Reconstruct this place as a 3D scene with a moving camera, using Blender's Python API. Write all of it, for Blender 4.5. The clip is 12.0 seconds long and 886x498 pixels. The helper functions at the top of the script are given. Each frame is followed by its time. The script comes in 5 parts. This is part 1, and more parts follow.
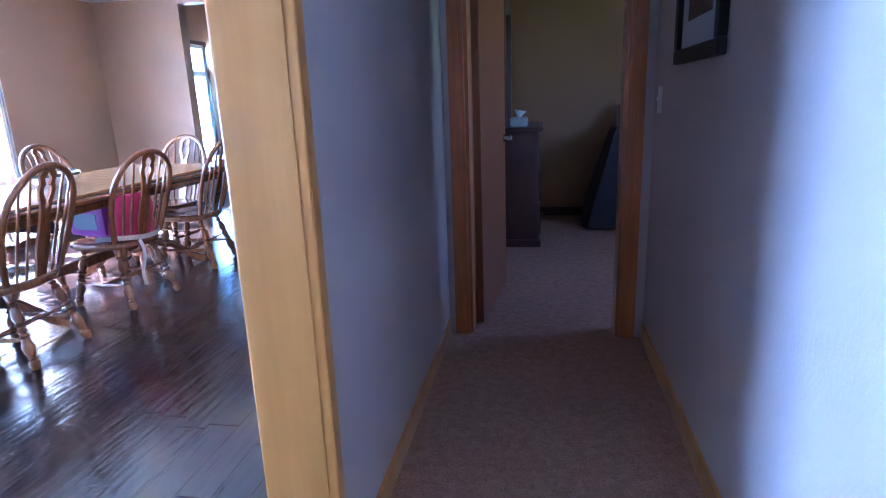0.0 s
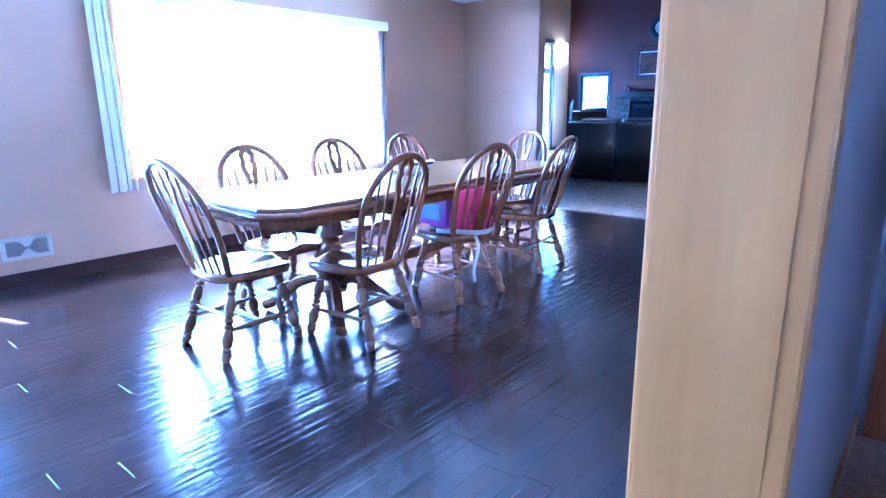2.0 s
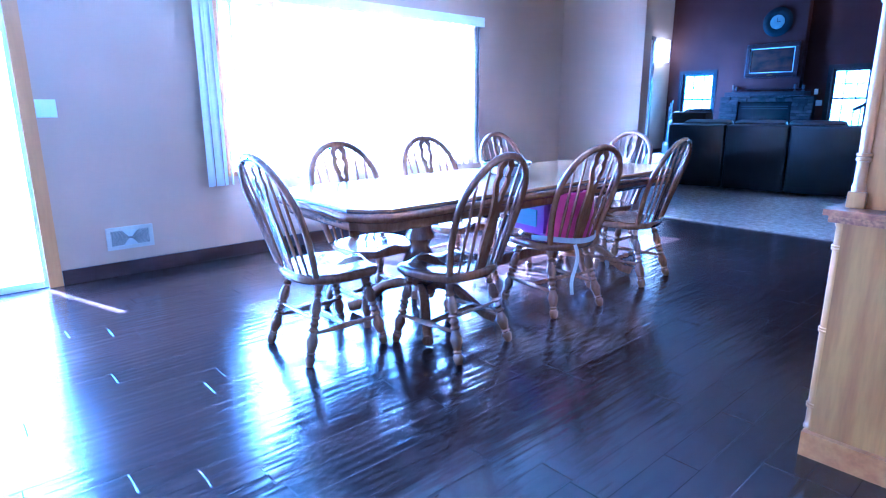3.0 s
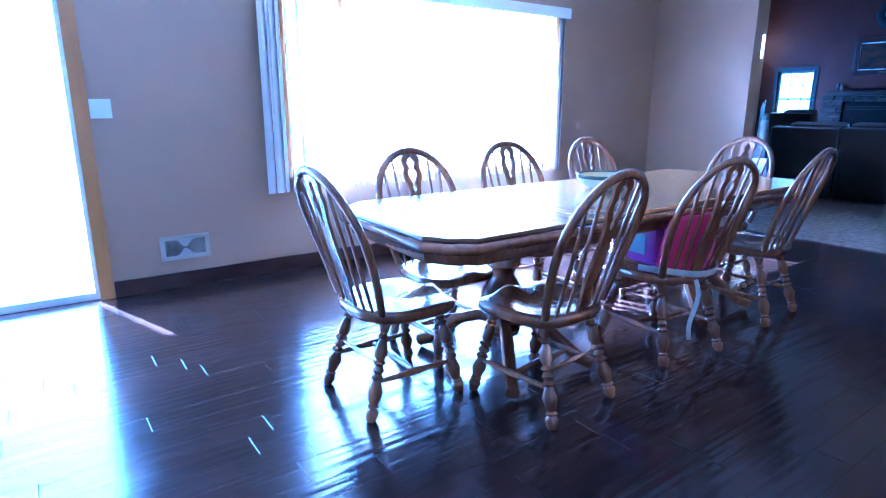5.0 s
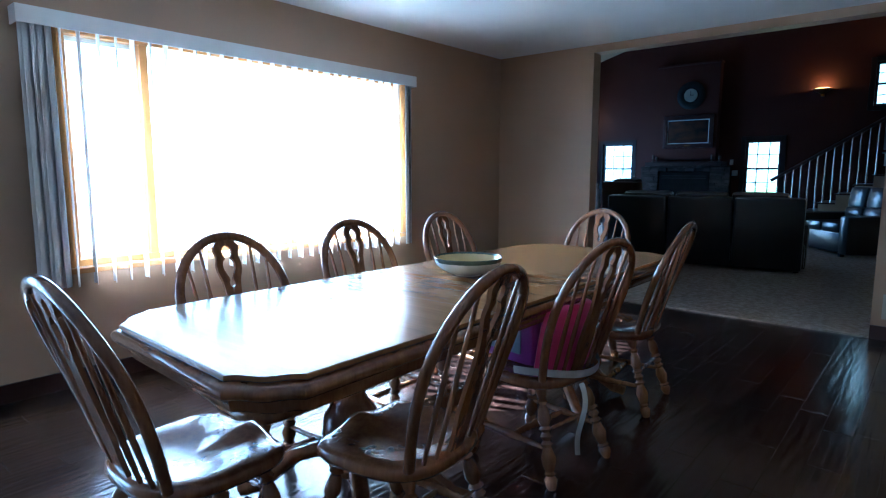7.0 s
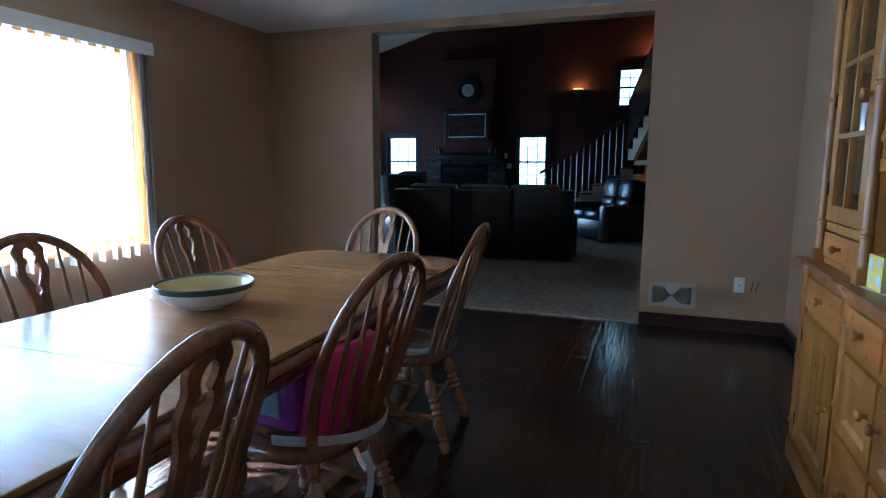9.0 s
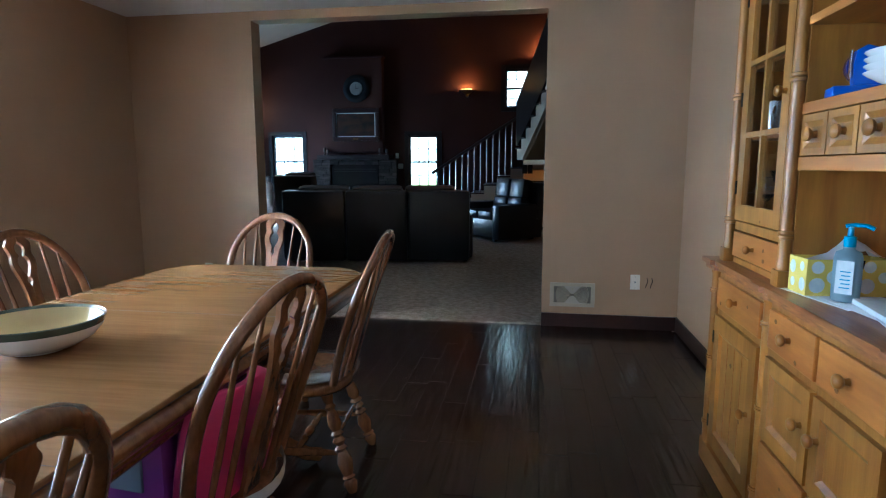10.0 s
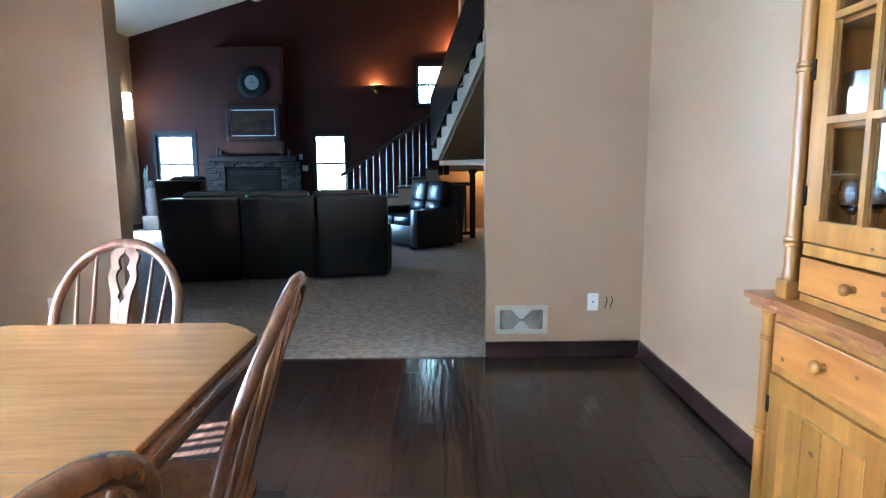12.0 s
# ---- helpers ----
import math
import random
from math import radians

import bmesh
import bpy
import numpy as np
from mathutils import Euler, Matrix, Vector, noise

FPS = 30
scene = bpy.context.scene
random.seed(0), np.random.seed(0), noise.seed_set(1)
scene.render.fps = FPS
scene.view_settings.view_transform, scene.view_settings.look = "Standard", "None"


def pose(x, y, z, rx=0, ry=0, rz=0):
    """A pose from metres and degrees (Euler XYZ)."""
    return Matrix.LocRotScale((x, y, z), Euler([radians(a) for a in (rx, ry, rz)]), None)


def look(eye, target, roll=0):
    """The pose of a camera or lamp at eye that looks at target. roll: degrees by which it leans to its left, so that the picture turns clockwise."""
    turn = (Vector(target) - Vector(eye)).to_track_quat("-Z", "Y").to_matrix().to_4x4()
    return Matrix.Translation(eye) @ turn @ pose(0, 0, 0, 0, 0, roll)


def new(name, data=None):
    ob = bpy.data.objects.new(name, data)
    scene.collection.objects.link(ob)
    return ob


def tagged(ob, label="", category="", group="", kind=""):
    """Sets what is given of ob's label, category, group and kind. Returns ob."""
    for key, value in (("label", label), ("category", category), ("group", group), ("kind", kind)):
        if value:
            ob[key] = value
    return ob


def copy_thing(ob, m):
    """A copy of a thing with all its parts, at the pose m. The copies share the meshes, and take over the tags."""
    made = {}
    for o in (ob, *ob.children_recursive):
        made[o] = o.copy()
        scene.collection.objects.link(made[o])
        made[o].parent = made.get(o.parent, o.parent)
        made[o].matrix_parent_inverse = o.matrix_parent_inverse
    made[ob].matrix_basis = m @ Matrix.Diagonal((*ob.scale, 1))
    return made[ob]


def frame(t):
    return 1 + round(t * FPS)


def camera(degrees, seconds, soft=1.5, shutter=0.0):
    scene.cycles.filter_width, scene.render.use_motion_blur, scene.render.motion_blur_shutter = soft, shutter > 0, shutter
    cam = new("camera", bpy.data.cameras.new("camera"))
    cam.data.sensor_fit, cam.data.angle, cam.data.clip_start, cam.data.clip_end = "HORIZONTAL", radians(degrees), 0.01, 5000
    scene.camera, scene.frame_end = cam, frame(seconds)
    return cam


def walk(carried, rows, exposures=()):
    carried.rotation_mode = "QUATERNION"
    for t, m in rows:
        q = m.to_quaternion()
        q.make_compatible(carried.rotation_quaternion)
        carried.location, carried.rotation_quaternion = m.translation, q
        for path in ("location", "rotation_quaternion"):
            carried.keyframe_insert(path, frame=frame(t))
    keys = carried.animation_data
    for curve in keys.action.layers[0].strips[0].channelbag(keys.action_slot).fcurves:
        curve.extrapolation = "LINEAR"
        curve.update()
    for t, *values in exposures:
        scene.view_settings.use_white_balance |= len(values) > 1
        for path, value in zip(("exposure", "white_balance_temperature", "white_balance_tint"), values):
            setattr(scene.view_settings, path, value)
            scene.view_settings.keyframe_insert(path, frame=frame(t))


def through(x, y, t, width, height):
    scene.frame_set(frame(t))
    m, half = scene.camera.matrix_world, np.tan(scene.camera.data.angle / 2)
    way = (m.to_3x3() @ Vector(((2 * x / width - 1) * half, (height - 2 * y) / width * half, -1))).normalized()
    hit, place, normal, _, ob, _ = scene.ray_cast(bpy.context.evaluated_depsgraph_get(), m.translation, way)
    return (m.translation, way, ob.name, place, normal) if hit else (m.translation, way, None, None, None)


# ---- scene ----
cam = camera(74.7, 12.0, soft=1.15)
PATH = [
    (0, (0.340, 0.283, 1.222), (0.009, 2.193, 0.726), -2.1),
    (0.5, (0.274, 0.4, 1.235), (-0.267, 2.263, 0.743), -1.6),
    (1, (0.207, 0.508, 1.238), (-0.647, 2.246, 0.748), -1.3),
    (1.5, (0.078, 0.602, 1.232), (-1.021, 2.2, 0.748), -1.0),
    (2, (-0.034, 0.69, 1.216), (-1.295, 2.168, 0.739), -0.7),
    (2.5, (-0.138, 0.731, 1.214), (-1.503, 2.114, 0.737), -0.3),
    (3, (-0.235, 0.800, 1.2), (-1.694, 2.083, 0.725), -0.2),
    (3.2, (-0.278, 0.848, 1.203), (-1.775, 2.086, 0.726), -0.1),
    (4.8, (-0.665, 1.027, 1.222), (-2.263, 2.128, 0.741), 0.1),
    (5, (-0.713, 1.045, 1.219), (-2.3, 2.163, 0.739), 0.0),
    (5.5, (-0.845, 1.132, 1.224), (-2.405, 2.362, 0.996), 0.2),
    (6, (-0.935, 1.25, 1.229), (-2.429, 2.566, 1.04), 0.0),
    (6.5, (-1.023, 1.362, 1.247), (-2.427, 2.771, 1.044), 0.1),
    (7, (-1.137, 1.464, 1.246), (-2.42, 2.976, 0.987), 0.1),
    (7.5, (-1.257, 1.569, 1.252), (-2.351, 3.219, 0.97), 0.2),
    (7.7, (-1.297, 1.623, 1.250), (-2.312, 3.323, 0.967), 0.2),
    (9.3, (-1.413, 2.140, 1.248), (-2.005, 4.029, 0.966), 0.2),
    (9.5, (-1.441, 2.183, 1.25), (-1.968, 4.092, 0.968), 0.1),
    (10, (-1.51, 2.305, 1.25), (-1.821, 4.26, 0.969), 0.0),
    (10.5, (-1.546, 2.478, 1.234), (-1.682, 4.454, 0.955), -0.1),
    (11, (-1.573, 2.72, 1.24), (-1.63, 4.7, 0.961), -0.3),
    (11.5, (-1.639, 2.929, 1.245), (-1.664, 4.909, 0.965), -0.5),
    (12, (-1.728, 3.138, 1.255), (-1.725, 5.118, 0.976), -0.5),
]
EXPOSURES = [
    (0.0, 5.92, 4000, 19), (0.5, 6.33, 3700, 18), (1.2, 6.42, 3500, 17), (1.5, 6.38, 3400, 17), (2.1, 6.2, 3290, 17), (3.2, 6.05, 3080, 16), (4.8, 5.4, 3150, 16), (5.2, 5.25, 3300, 13), (5.6, 4.9, 3500, 11), (6.0, 4.5, 3680, 6), (6.5, 4.1, 3900, 2), (7.7, 3.4, 4250, 1),
    (9.3, 3.5, 4480, 3), (10.0, 4.12, 4850, 4), (10.5, 4.45, 4950, 4), (11.0, 4.75, 4800, 3), (12.0, 5.4, 4600, 3),
]
walk(cam, [(t, look(eye, target, roll)) for t, eye, target, roll in PATH], EXPOSURES)

# ---- world, sun and large lights ----
SUN_AZ, SUN_EL = math.atan2(0.309, 0.951), radians(40)
world = bpy.data.worlds.new("sky")
scene.world = world
world.use_nodes = True
wn = world.node_tree
sky = wn.nodes.new("ShaderNodeTexSky")
sky.sky_type, sky.sun_disc = "NISHITA", False
sky.sun_elevation, sky.sun_rotation = SUN_EL, radians(288)
wn.links.new(sky.outputs[0], wn.nodes["Background"].inputs[0])
wn.nodes["Background"].inputs[1].default_value = 0.05

sun = new("sun", bpy.data.lights.new("sun", "SUN"))
sun.data.energy, sun.data.angle, sun.data.color = 5.0, radians(0.5), (1.0, 0.93, 0.82)
way = Vector((math.cos(SUN_EL) * math.cos(SUN_AZ), math.cos(SUN_EL) * math.sin(SUN_AZ), -math.sin(SUN_EL)))
sun.matrix_world = look(-way * 50, (0, 0, 0))


def area(name, eye, target, w, h, power, color):
    ob = new(name, bpy.data.lights.new(name, "AREA"))
    ob.data.shape, ob.data.size, ob.data.size_y, ob.data.energy, ob.data.color = "RECTANGLE", w, h, power, color
    ob.matrix_world = look(eye, target)
    return ob


DAY = (0.72, 0.87, 1.0)
area("window_daylight", (-5.22, 3.97, 1.22), (-4, 3.97, 1.22), 2.9, 1.75, 9, DAY)
area("patio_daylight", (-5.3, 0.33, 1.05), (-4, 0.33, 1.05), 1.85, 1.96, 7.5, DAY)
area("living_door_daylight", (-8.205, 14.0, 1.4), (-7, 14.0, 1.4), 1.2, 2.5, 4.0, (0.34, 0.64, 1.0))
# Warm fill added for the bedroom, shining through an unseen opening.
area("bedroom_warm_fill", (2.85, 4.0, 1.5), (1, 4.0, 1.5), 0.8, 1.1, 0.10, (1.0, 0.70, 0.38))


def bulb(name, at, power, color, size):
    ob = new(name, bpy.data.lights.new(name, "POINT"))
    ob.data.energy, ob.data.color, ob.data.shadow_soft_size = power, color, size
    ob.location = at
    return ob


WARM = (1.0, 0.52, 0.13)
bulb("wall_sconce_bulb", (-3.07, 15.48, 2.95), 0.75, WARM, 0.012)
bulb("landing_sconce_bulb", (-1.44, 15.48, 3.64), 2.0, WARM, 0.012)
bulb("stairwell_bulb", (-0.95, 14.5, 1.15), 0.4, (1.0, 0.5, 0.12), 0.04)


# ---- materials ----
def mat(name, color, color2=None, rough=0.5, scale=6.0, stretch=(1, 1, 1), bump=0.0, bump_scale=60.0, metal=0.0,
        grain=0.0, spec=0.5, coat=0.0, vary=0.0, rough_vary=0.0, space="Object", detail=5.0, bump_detail=3.0):
    m = bpy.data.materials.new(name)
    m.use_nodes = True
    n, l = m.node_tree.nodes, m.node_tree.links
    b = n["Principled BSDF"]
    b.inputs["Roughness"].default_value, b.inputs["Metallic"].default_value = rough, metal
    b.inputs["Specular IOR Level"].default_value, b.inputs["Coat Weight"].default_value = spec, coat
    b.inputs["Coat Roughness"].default_value = 0.12
    tc, mp = n.new("ShaderNodeTexCoord"), n.new("ShaderNodeMapping")
    mp.inputs["Scale"].default_value = stretch
    l.new(tc.outputs[space], mp.inputs[0])
    if space == "Object" and vary:
        oi, ad = n.new("ShaderNodeObjectInfo"), n.new("ShaderNodeVectorMath")
        mu = n.new("ShaderNodeVectorMath")
        mu.operation = "MULTIPLY"
        mu.inputs[1].default_value = (37.0, 91.0, 53.0)
        cb = n.new("ShaderNodeCombineXYZ")
        for k in range(3):
            l.new(oi.outputs["Random"], cb.inputs[k])
        l.new(cb.outputs[0], mu.inputs[0])
        l.new(mp.outputs[0], ad.inputs[0])
        l.new(mu.outputs[0], ad.inputs[1])
        vec = ad.outputs[0]
    else:
        vec = mp.outputs[0]
    big = n.new("ShaderNodeTexNoise")
    big.inputs["Scale"].default_value, big.inputs["Detail"].default_value = scale, detail
    l.new(vec, big.inputs["Vector"])
    ramp = n.new("ShaderNodeMapRange")
    ramp.inputs[1].default_value, ramp.inputs[2].default_value = 0.34, 0.66
    l.new(big.outputs[0], ramp.inputs[0])
    mix = n.new("ShaderNodeMix")
    mix.data_type = "RGBA"
    mix.inputs["A"].default_value = (*color, 1)
    mix.inputs["B"].default_value = (*(color2 or color), 1)
    l.new(ramp.outputs[0], mix.inputs["Factor"])
    out = mix.outputs["Result"]
    if vary:
        oi2, mr, hs = n.new("ShaderNodeObjectInfo"), n.new("ShaderNodeMapRange"), n.new("ShaderNodeHueSaturation")
        mr.inputs[3].default_value, mr.inputs[4].default_value = 1 - vary, 1 + vary
        l.new(oi2.outputs["Random"], mr.inputs[0])
        l.new(mr.outputs[0], hs.inputs["Value"])
        l.new(out, hs.inputs["Color"])
        out = hs.outputs[0]
    if grain:
        fine = n.new("ShaderNodeTexNoise")
        fine.inputs["Scale"].default_value, fine.inputs["Detail"].default_value = bump_scale, 4
        l.new(vec, fine.inputs["Vector"])
        mr2, mul = n.new("ShaderNodeMapRange"), n.new("ShaderNodeMix")
        mr2.inputs[1].default_value, mr2.inputs[2].default_value = 0.3, 0.7
        mr2.inputs[3].default_value, mr2.inputs[4].default_value = 1 - grain, 1.0
        l.new(fine.outputs[0], mr2.inputs[0])
        mul.data_type, mul.blend_type = "RGBA", "MULTIPLY"
        mul.inputs["Factor"].default_value = 1.0
        l.new(out, mul.inputs["A"])
        l.new(mr2.outputs[0], mul.inputs["B"])
        out = mul.outputs["Result"]
    l.new(out, b.inputs["Base Color"])
    if rough_vary:
        mr3 = n.new("ShaderNodeMapRange")
        mr3.inputs[3].default_value, mr3.inputs[4].default_value = max(rough - rough_vary, 0.02), rough + rough_vary
        l.new(big.outputs[0], mr3.inputs[0])
        l.new(mr3.outputs[0], b.inputs["Roughness"])
    if bump:
        bn, bp = n.new("ShaderNodeTexNoise"), n.new("ShaderNodeBump")
        bn.inputs["Scale"].default_value, bn.inputs["Detail"].default_value = bump_scale, bump_detail
        l.new(vec, bn.inputs["Vector"])
        bp.inputs["Strength"].default_value, bp.inputs["Distance"].default_value = 1.0, bump
        l.new(bn.outputs[0], bp.inputs["Height"])
        l.new(bp.outputs[0], b.inputs["Normal"])
    return m


def glow(name, color, strength):
    m = bpy.data.materials.new(name)
    m.use_nodes = True
    b = m.node_tree.nodes["Principled BSDF"]
    b.inputs["Base Color"].default_value = (*color, 1)
    b.inputs["Emission Color"].default_value = (*color, 1)
    b.inputs["Emission Strength"].default_value = strength
    return m


def clear(name, color=(1, 1, 1), rough=0.0):
    m = bpy.data.materials.new(name)
    m.use_nodes = True
    b = m.node_tree.nodes["Principled BSDF"]
    b.inputs["Base Color"].default_value = (*color, 1)
    b.inputs["Transmission Weight"].default_value, b.inputs["Roughness"].default_value = 1.0, rough
    b.inputs["IOR"].default_value = 1.45
    return m


def thin(name, color, through):
    """Thin vinyl that lets part of the daylight through."""
    m = mat(name, color, tuple(c * 0.95 for c in color), 0.6, 5)
    n, l = m.node_tree.nodes, m.node_tree.links
    tr, mx = n.new("ShaderNodeBsdfTranslucent"), n.new("ShaderNodeMixShader")
    tr.inputs[0].default_value = (*color, 1)
    mx.inputs[0].default_value = through
    l.new(n["Principled BSDF"].outputs[0], mx.inputs[1])
    l.new(tr.outputs[0], mx.inputs[2])
    l.new(mx.outputs[0], n["Material Output"].inputs[0])
    return m


M_VANE = thin("translucent_blind_vane", (0.80, 0.79, 0.77), 0.12)
M_TAN = mat("tan_wall_paint", (0.40, 0.264, 0.160), (0.372, 0.247, 0.150), 0.42, 1.2, bump=0.0006, bump_scale=90)
M_CEIL = mat("white_ceiling_paint", (0.78, 0.77, 0.75), (0.73, 0.72, 0.70), 0.8, 2.0, bump=0.002, bump_scale=70)
M_HALL = mat("grey_hall_paint", (0.40, 0.335, 0.31), (0.37, 0.31, 0.285), 0.5, 1.5, bump=0.0006, bump_scale=90)
M_RUST = mat("dark_red_brown_paint", (0.044, 0.0145, 0.0105), (0.037, 0.0125, 0.0095), 0.6, spec=0.12, scale=1.5, bump=0.0006, bump_scale=90)
M_YELLOW = mat("olive_yellow_paint", (0.27, 0.135, 0.060), (0.24, 0.12, 0.054), 0.6, 1.5, bump=0.0006, bump_scale=90)
M_VAULT = mat("warm_white_vault", (0.42, 0.35, 0.27), (0.39, 0.325, 0.25), 0.8, 2.0, bump=0.002, bump_scale=70)
M_PLANK = mat("dark_scraped_floorboard", (0.013, 0.0064, 0.0048), (0.033, 0.0160, 0.0112), 0.19, 5.0, (8, 0.8, 8), bump=0.0030, bump_scale=4.5, spec=0.32,
              vary=0.35, rough_vary=0.08, coat=0.2, bump_detail=0.6)
M_GAP = mat("dark_floor_gap", (0.012, 0.008, 0.006), None, 0.8)
M_DARKTRIM = mat("dark_stained_trim", (0.034, 0.0125, 0.0105), (0.024, 0.0090, 0.0075), 0.3, 6, (2, 2, 12), bump=0.0004, bump_scale=40)
M_OAK = mat("reddish_oak_casing", (0.46, 0.155, 0.040), (0.36, 0.110, 0.026), 0.30, 3.0, (14, 14, 1.0), bump=0.0004, bump_scale=14, grain=0.25, coat=0.2)
M_OAKTRIM = mat("honey_oak_trim", (0.52, 0.245, 0.054), (0.43, 0.19, 0.036), 0.30, 2.0, (5, 5, 0.45), bump=0.0002, bump_scale=12, grain=0.08, coat=0.25)
M_TABLE = mat("oak_tabletop", (0.31, 0.155, 0.054), (0.25, 0.12, 0.040), 0.26, 2.2, (1.1, 14, 8), bump_scale=7, grain=0.16, coat=0.05, spec=0.40)
M_CHAIR = mat("oak_chair", (0.23, 0.095, 0.033), (0.15, 0.060, 0.021), 0.25, 4.0, (10, 10, 1.2), bump=0.0001, bump_scale=14, grain=0.2, coat=0.5, vary=0.08)
M_PINE = mat("knotty_pine", (0.42, 0.186, 0.030), (0.285, 0.108, 0.016), 0.34, 2.4, (7, 7, 0.8), bump=0.0004, bump_scale=14, grain=0.14, coat=0.15, vary=0.10)
M_PINEH = mat("knotty_pine_crossgrain", (0.49, 0.195, 0.036), (0.34, 0.112, 0.019), 0.32, 2.4, (7, 0.8, 7), bump=0.0004, bump_scale=14, grain=0.14, coat=0.2, vary=0.10)
M_PINEDK = mat("worn_pine_edge", (0.26, 0.092, 0.036), (0.45, 0.185, 0.050), 0.4, 9, (6, 1, 6), bump=0.0012, bump_scale=18, grain=0.4)
M_PINETOP = mat("worn_pine_worktop", (0.40, 0.155, 0.042), (0.25, 0.082, 0.028), 0.34, 3.0, (10, 1.0, 10), bump=0.0006, bump_scale=14, grain=0.3, coat=0.2)
M_KNOT = mat("pine_knot", (0.10, 0.035, 0.014), (0.18, 0.07, 0.02), 0.4, 40)
M_CARPET = mat("beige_carpet", (0.64, 0.54, 0.45), (0.40, 0.33, 0.26), 0.95, 20, bump=0.010, bump_scale=150, spec=0.1, grain=0.45)
M_LEATHER = mat("black_leather", (0.007, 0.007, 0.009), (0.009, 0.009, 0.011), 0.30, 5, bump=0.0016, bump_scale=6, coat=0.30)
# Warm light from the bedroom is put into this carpet's colour.
M_CARPET_WARMED = mat("warm_lit_hall_carpet", (0.48, 0.275, 0.18), (0.37, 0.205, 0.13), 0.95, 26, bump=0.008, bump_scale=150, spec=0.1, grain=0.35)
M_STONE = mat("grey_ledge_stone", (0.036, 0.030, 0.027), (0.014, 0.012, 0.011), 0.85, spec=0.15, scale=7, bump=0.006, bump_scale=20, vary=0.45)
M_BLACK = mat("soot_black", (0.006, 0.006, 0.006), (0.010, 0.009, 0.009), 0.6, 8, spec=0.2)
M_SOOT = mat("sooty_firebox", (0.004, 0.004, 0.004), (0.007, 0.006, 0.006), 0.9, 8, spec=0.04)
M_RAIL = mat("near_black_railing", (0.014, 0.008, 0.007), (0.010, 0.006, 0.005), 0.45, 6, (2, 2, 12), spec=0.25)
M_WHITE = mat("white_plastic", (0.78, 0.77, 0.73), (0.74, 0.73, 0.69), 0.35, 6)
M_IVORY = mat("ivory_painted_metal", (0.46, 0.41, 0.33), (0.41, 0.365, 0.29), 0.4, 8)
M_DAMPER = mat("dusty_damper_metal", (0.19, 0.175, 0.155), (0.15, 0.135, 0.12), 0.6, 8)
M_VENTGREY = mat("grey_vent_metal", (0.46, 0.43, 0.40), (0.40, 0.375, 0.35), 0.4, 8)
M_BLIND = mat("white_vinyl_blind", (0.80, 0.79, 0.77), (0.74, 0.73, 0.71), 0.5, 4, bump=0.0005, bump_scale=60)
M_CHROME = mat("brushed_metal", (0.55, 0.55, 0.56), None, 0.25, metal=1.0)
M_BRASS = mat("aged_brass", (0.25, 0.16, 0.06), (0.16, 0.10, 0.04), 0.35, 10, metal=1.0)
M_CREAM = mat("cream_glaze", (0.62, 0.47, 0.20), (0.56, 0.42, 0.17), 0.18, 6, coat=0.5)
M_GREEN = mat("sage_green_glaze", (0.085, 0.105, 0.080), (0.065, 0.085, 0.062), 0.2, 10, coat=0.5)
M_PORCELAIN = mat("white_porcelain", (0.80, 0.80, 0.78), (0.76, 0.76, 0.74), 0.15, 5, coat=0.4)
M_PINK = mat("pink_plastic", (0.62, 0.030, 0.16), (0.54, 0.025, 0.14), 0.38, 5)
M_PURPLE = mat("purple_plastic", (0.23, 0.033, 0.27), (0.20, 0.03, 0.24), 0.33, 5)
M_GREYPL = mat("blue_grey_plastic", (0.18, 0.22, 0.27), (0.15, 0.19, 0.24), 0.4, 6)
M_STRAP = mat("white_webbing", (0.46, 0.44, 0.41), (0.40, 0.38, 0.35), 0.85, 40, bump=0.0006, bump_scale=300)
M_BLUE = mat("cobalt_plastic", (0.015, 0.10, 0.52), (0.012, 0.085, 0.45), 0.3, 6)
M_RED = mat("red_cloth", (0.52, 0.02, 0.018), (0.42, 0.015, 0.015), 0.7, 12, bump=0.002, bump_scale=60)
M_YELLOWBOX = mat("yellow_carton", (0.80, 0.64, 0.13), (0.76, 0.60, 0.11), 0.5, 6)
M_PALE = mat("pale_blue_print", (0.66, 0.72, 0.74), (0.58, 0.65, 0.69), 0.5, 60)
M_PAPER = mat("white_paper", (0.80, 0.81, 0.83), (0.76, 0.77, 0.80), 0.7, 9)
M_TEAL = mat("turquoise_plastic", (0.01, 0.30, 0.52), (0.01, 0.26, 0.46), 0.3, 6)
M_NAVY = mat("navy_glass", (0.012, 0.016, 0.10), (0.010, 0.014, 0.08), 0.12, 6)
M_PEWTER = mat("pewter", (0.30, 0.30, 0.30), (0.2, 0.2, 0.2), 0.3, 12, metal=0.9)
M_QUILT = mat("dark_plum_quilt", (0.026, 0.018, 0.020), (0.018, 0.013, 0.015), 0.9, 9, bump=0.004, bump_scale=30)
M_DRESSER = mat("dark_cherry_wood", (0.055, 0.020, 0.016), (0.035, 0.014, 0.012), 0.35, 5, (10, 10, 1))
M_DOOR = mat("oak_veneer_door", (0.22, 0.070, 0.024), (0.16, 0.048, 0.016), 0.35, 3, (14, 14, 0.8), grain=0.25)
M_FAN = mat("mahogany_fan_blade", (0.20, 0.045, 0.028), (0.13, 0.028, 0.02), 0.3, 4, (2, 12, 2))
M_SHADEGL = mat("frosted_glass_shade", (0.82, 0.85, 0.85), (0.78, 0.81, 0.82), 0.45, 6)
M_SHADEGL.node_tree.nodes["Principled BSDF"].inputs["Transmission Weight"].default_value = 0.6
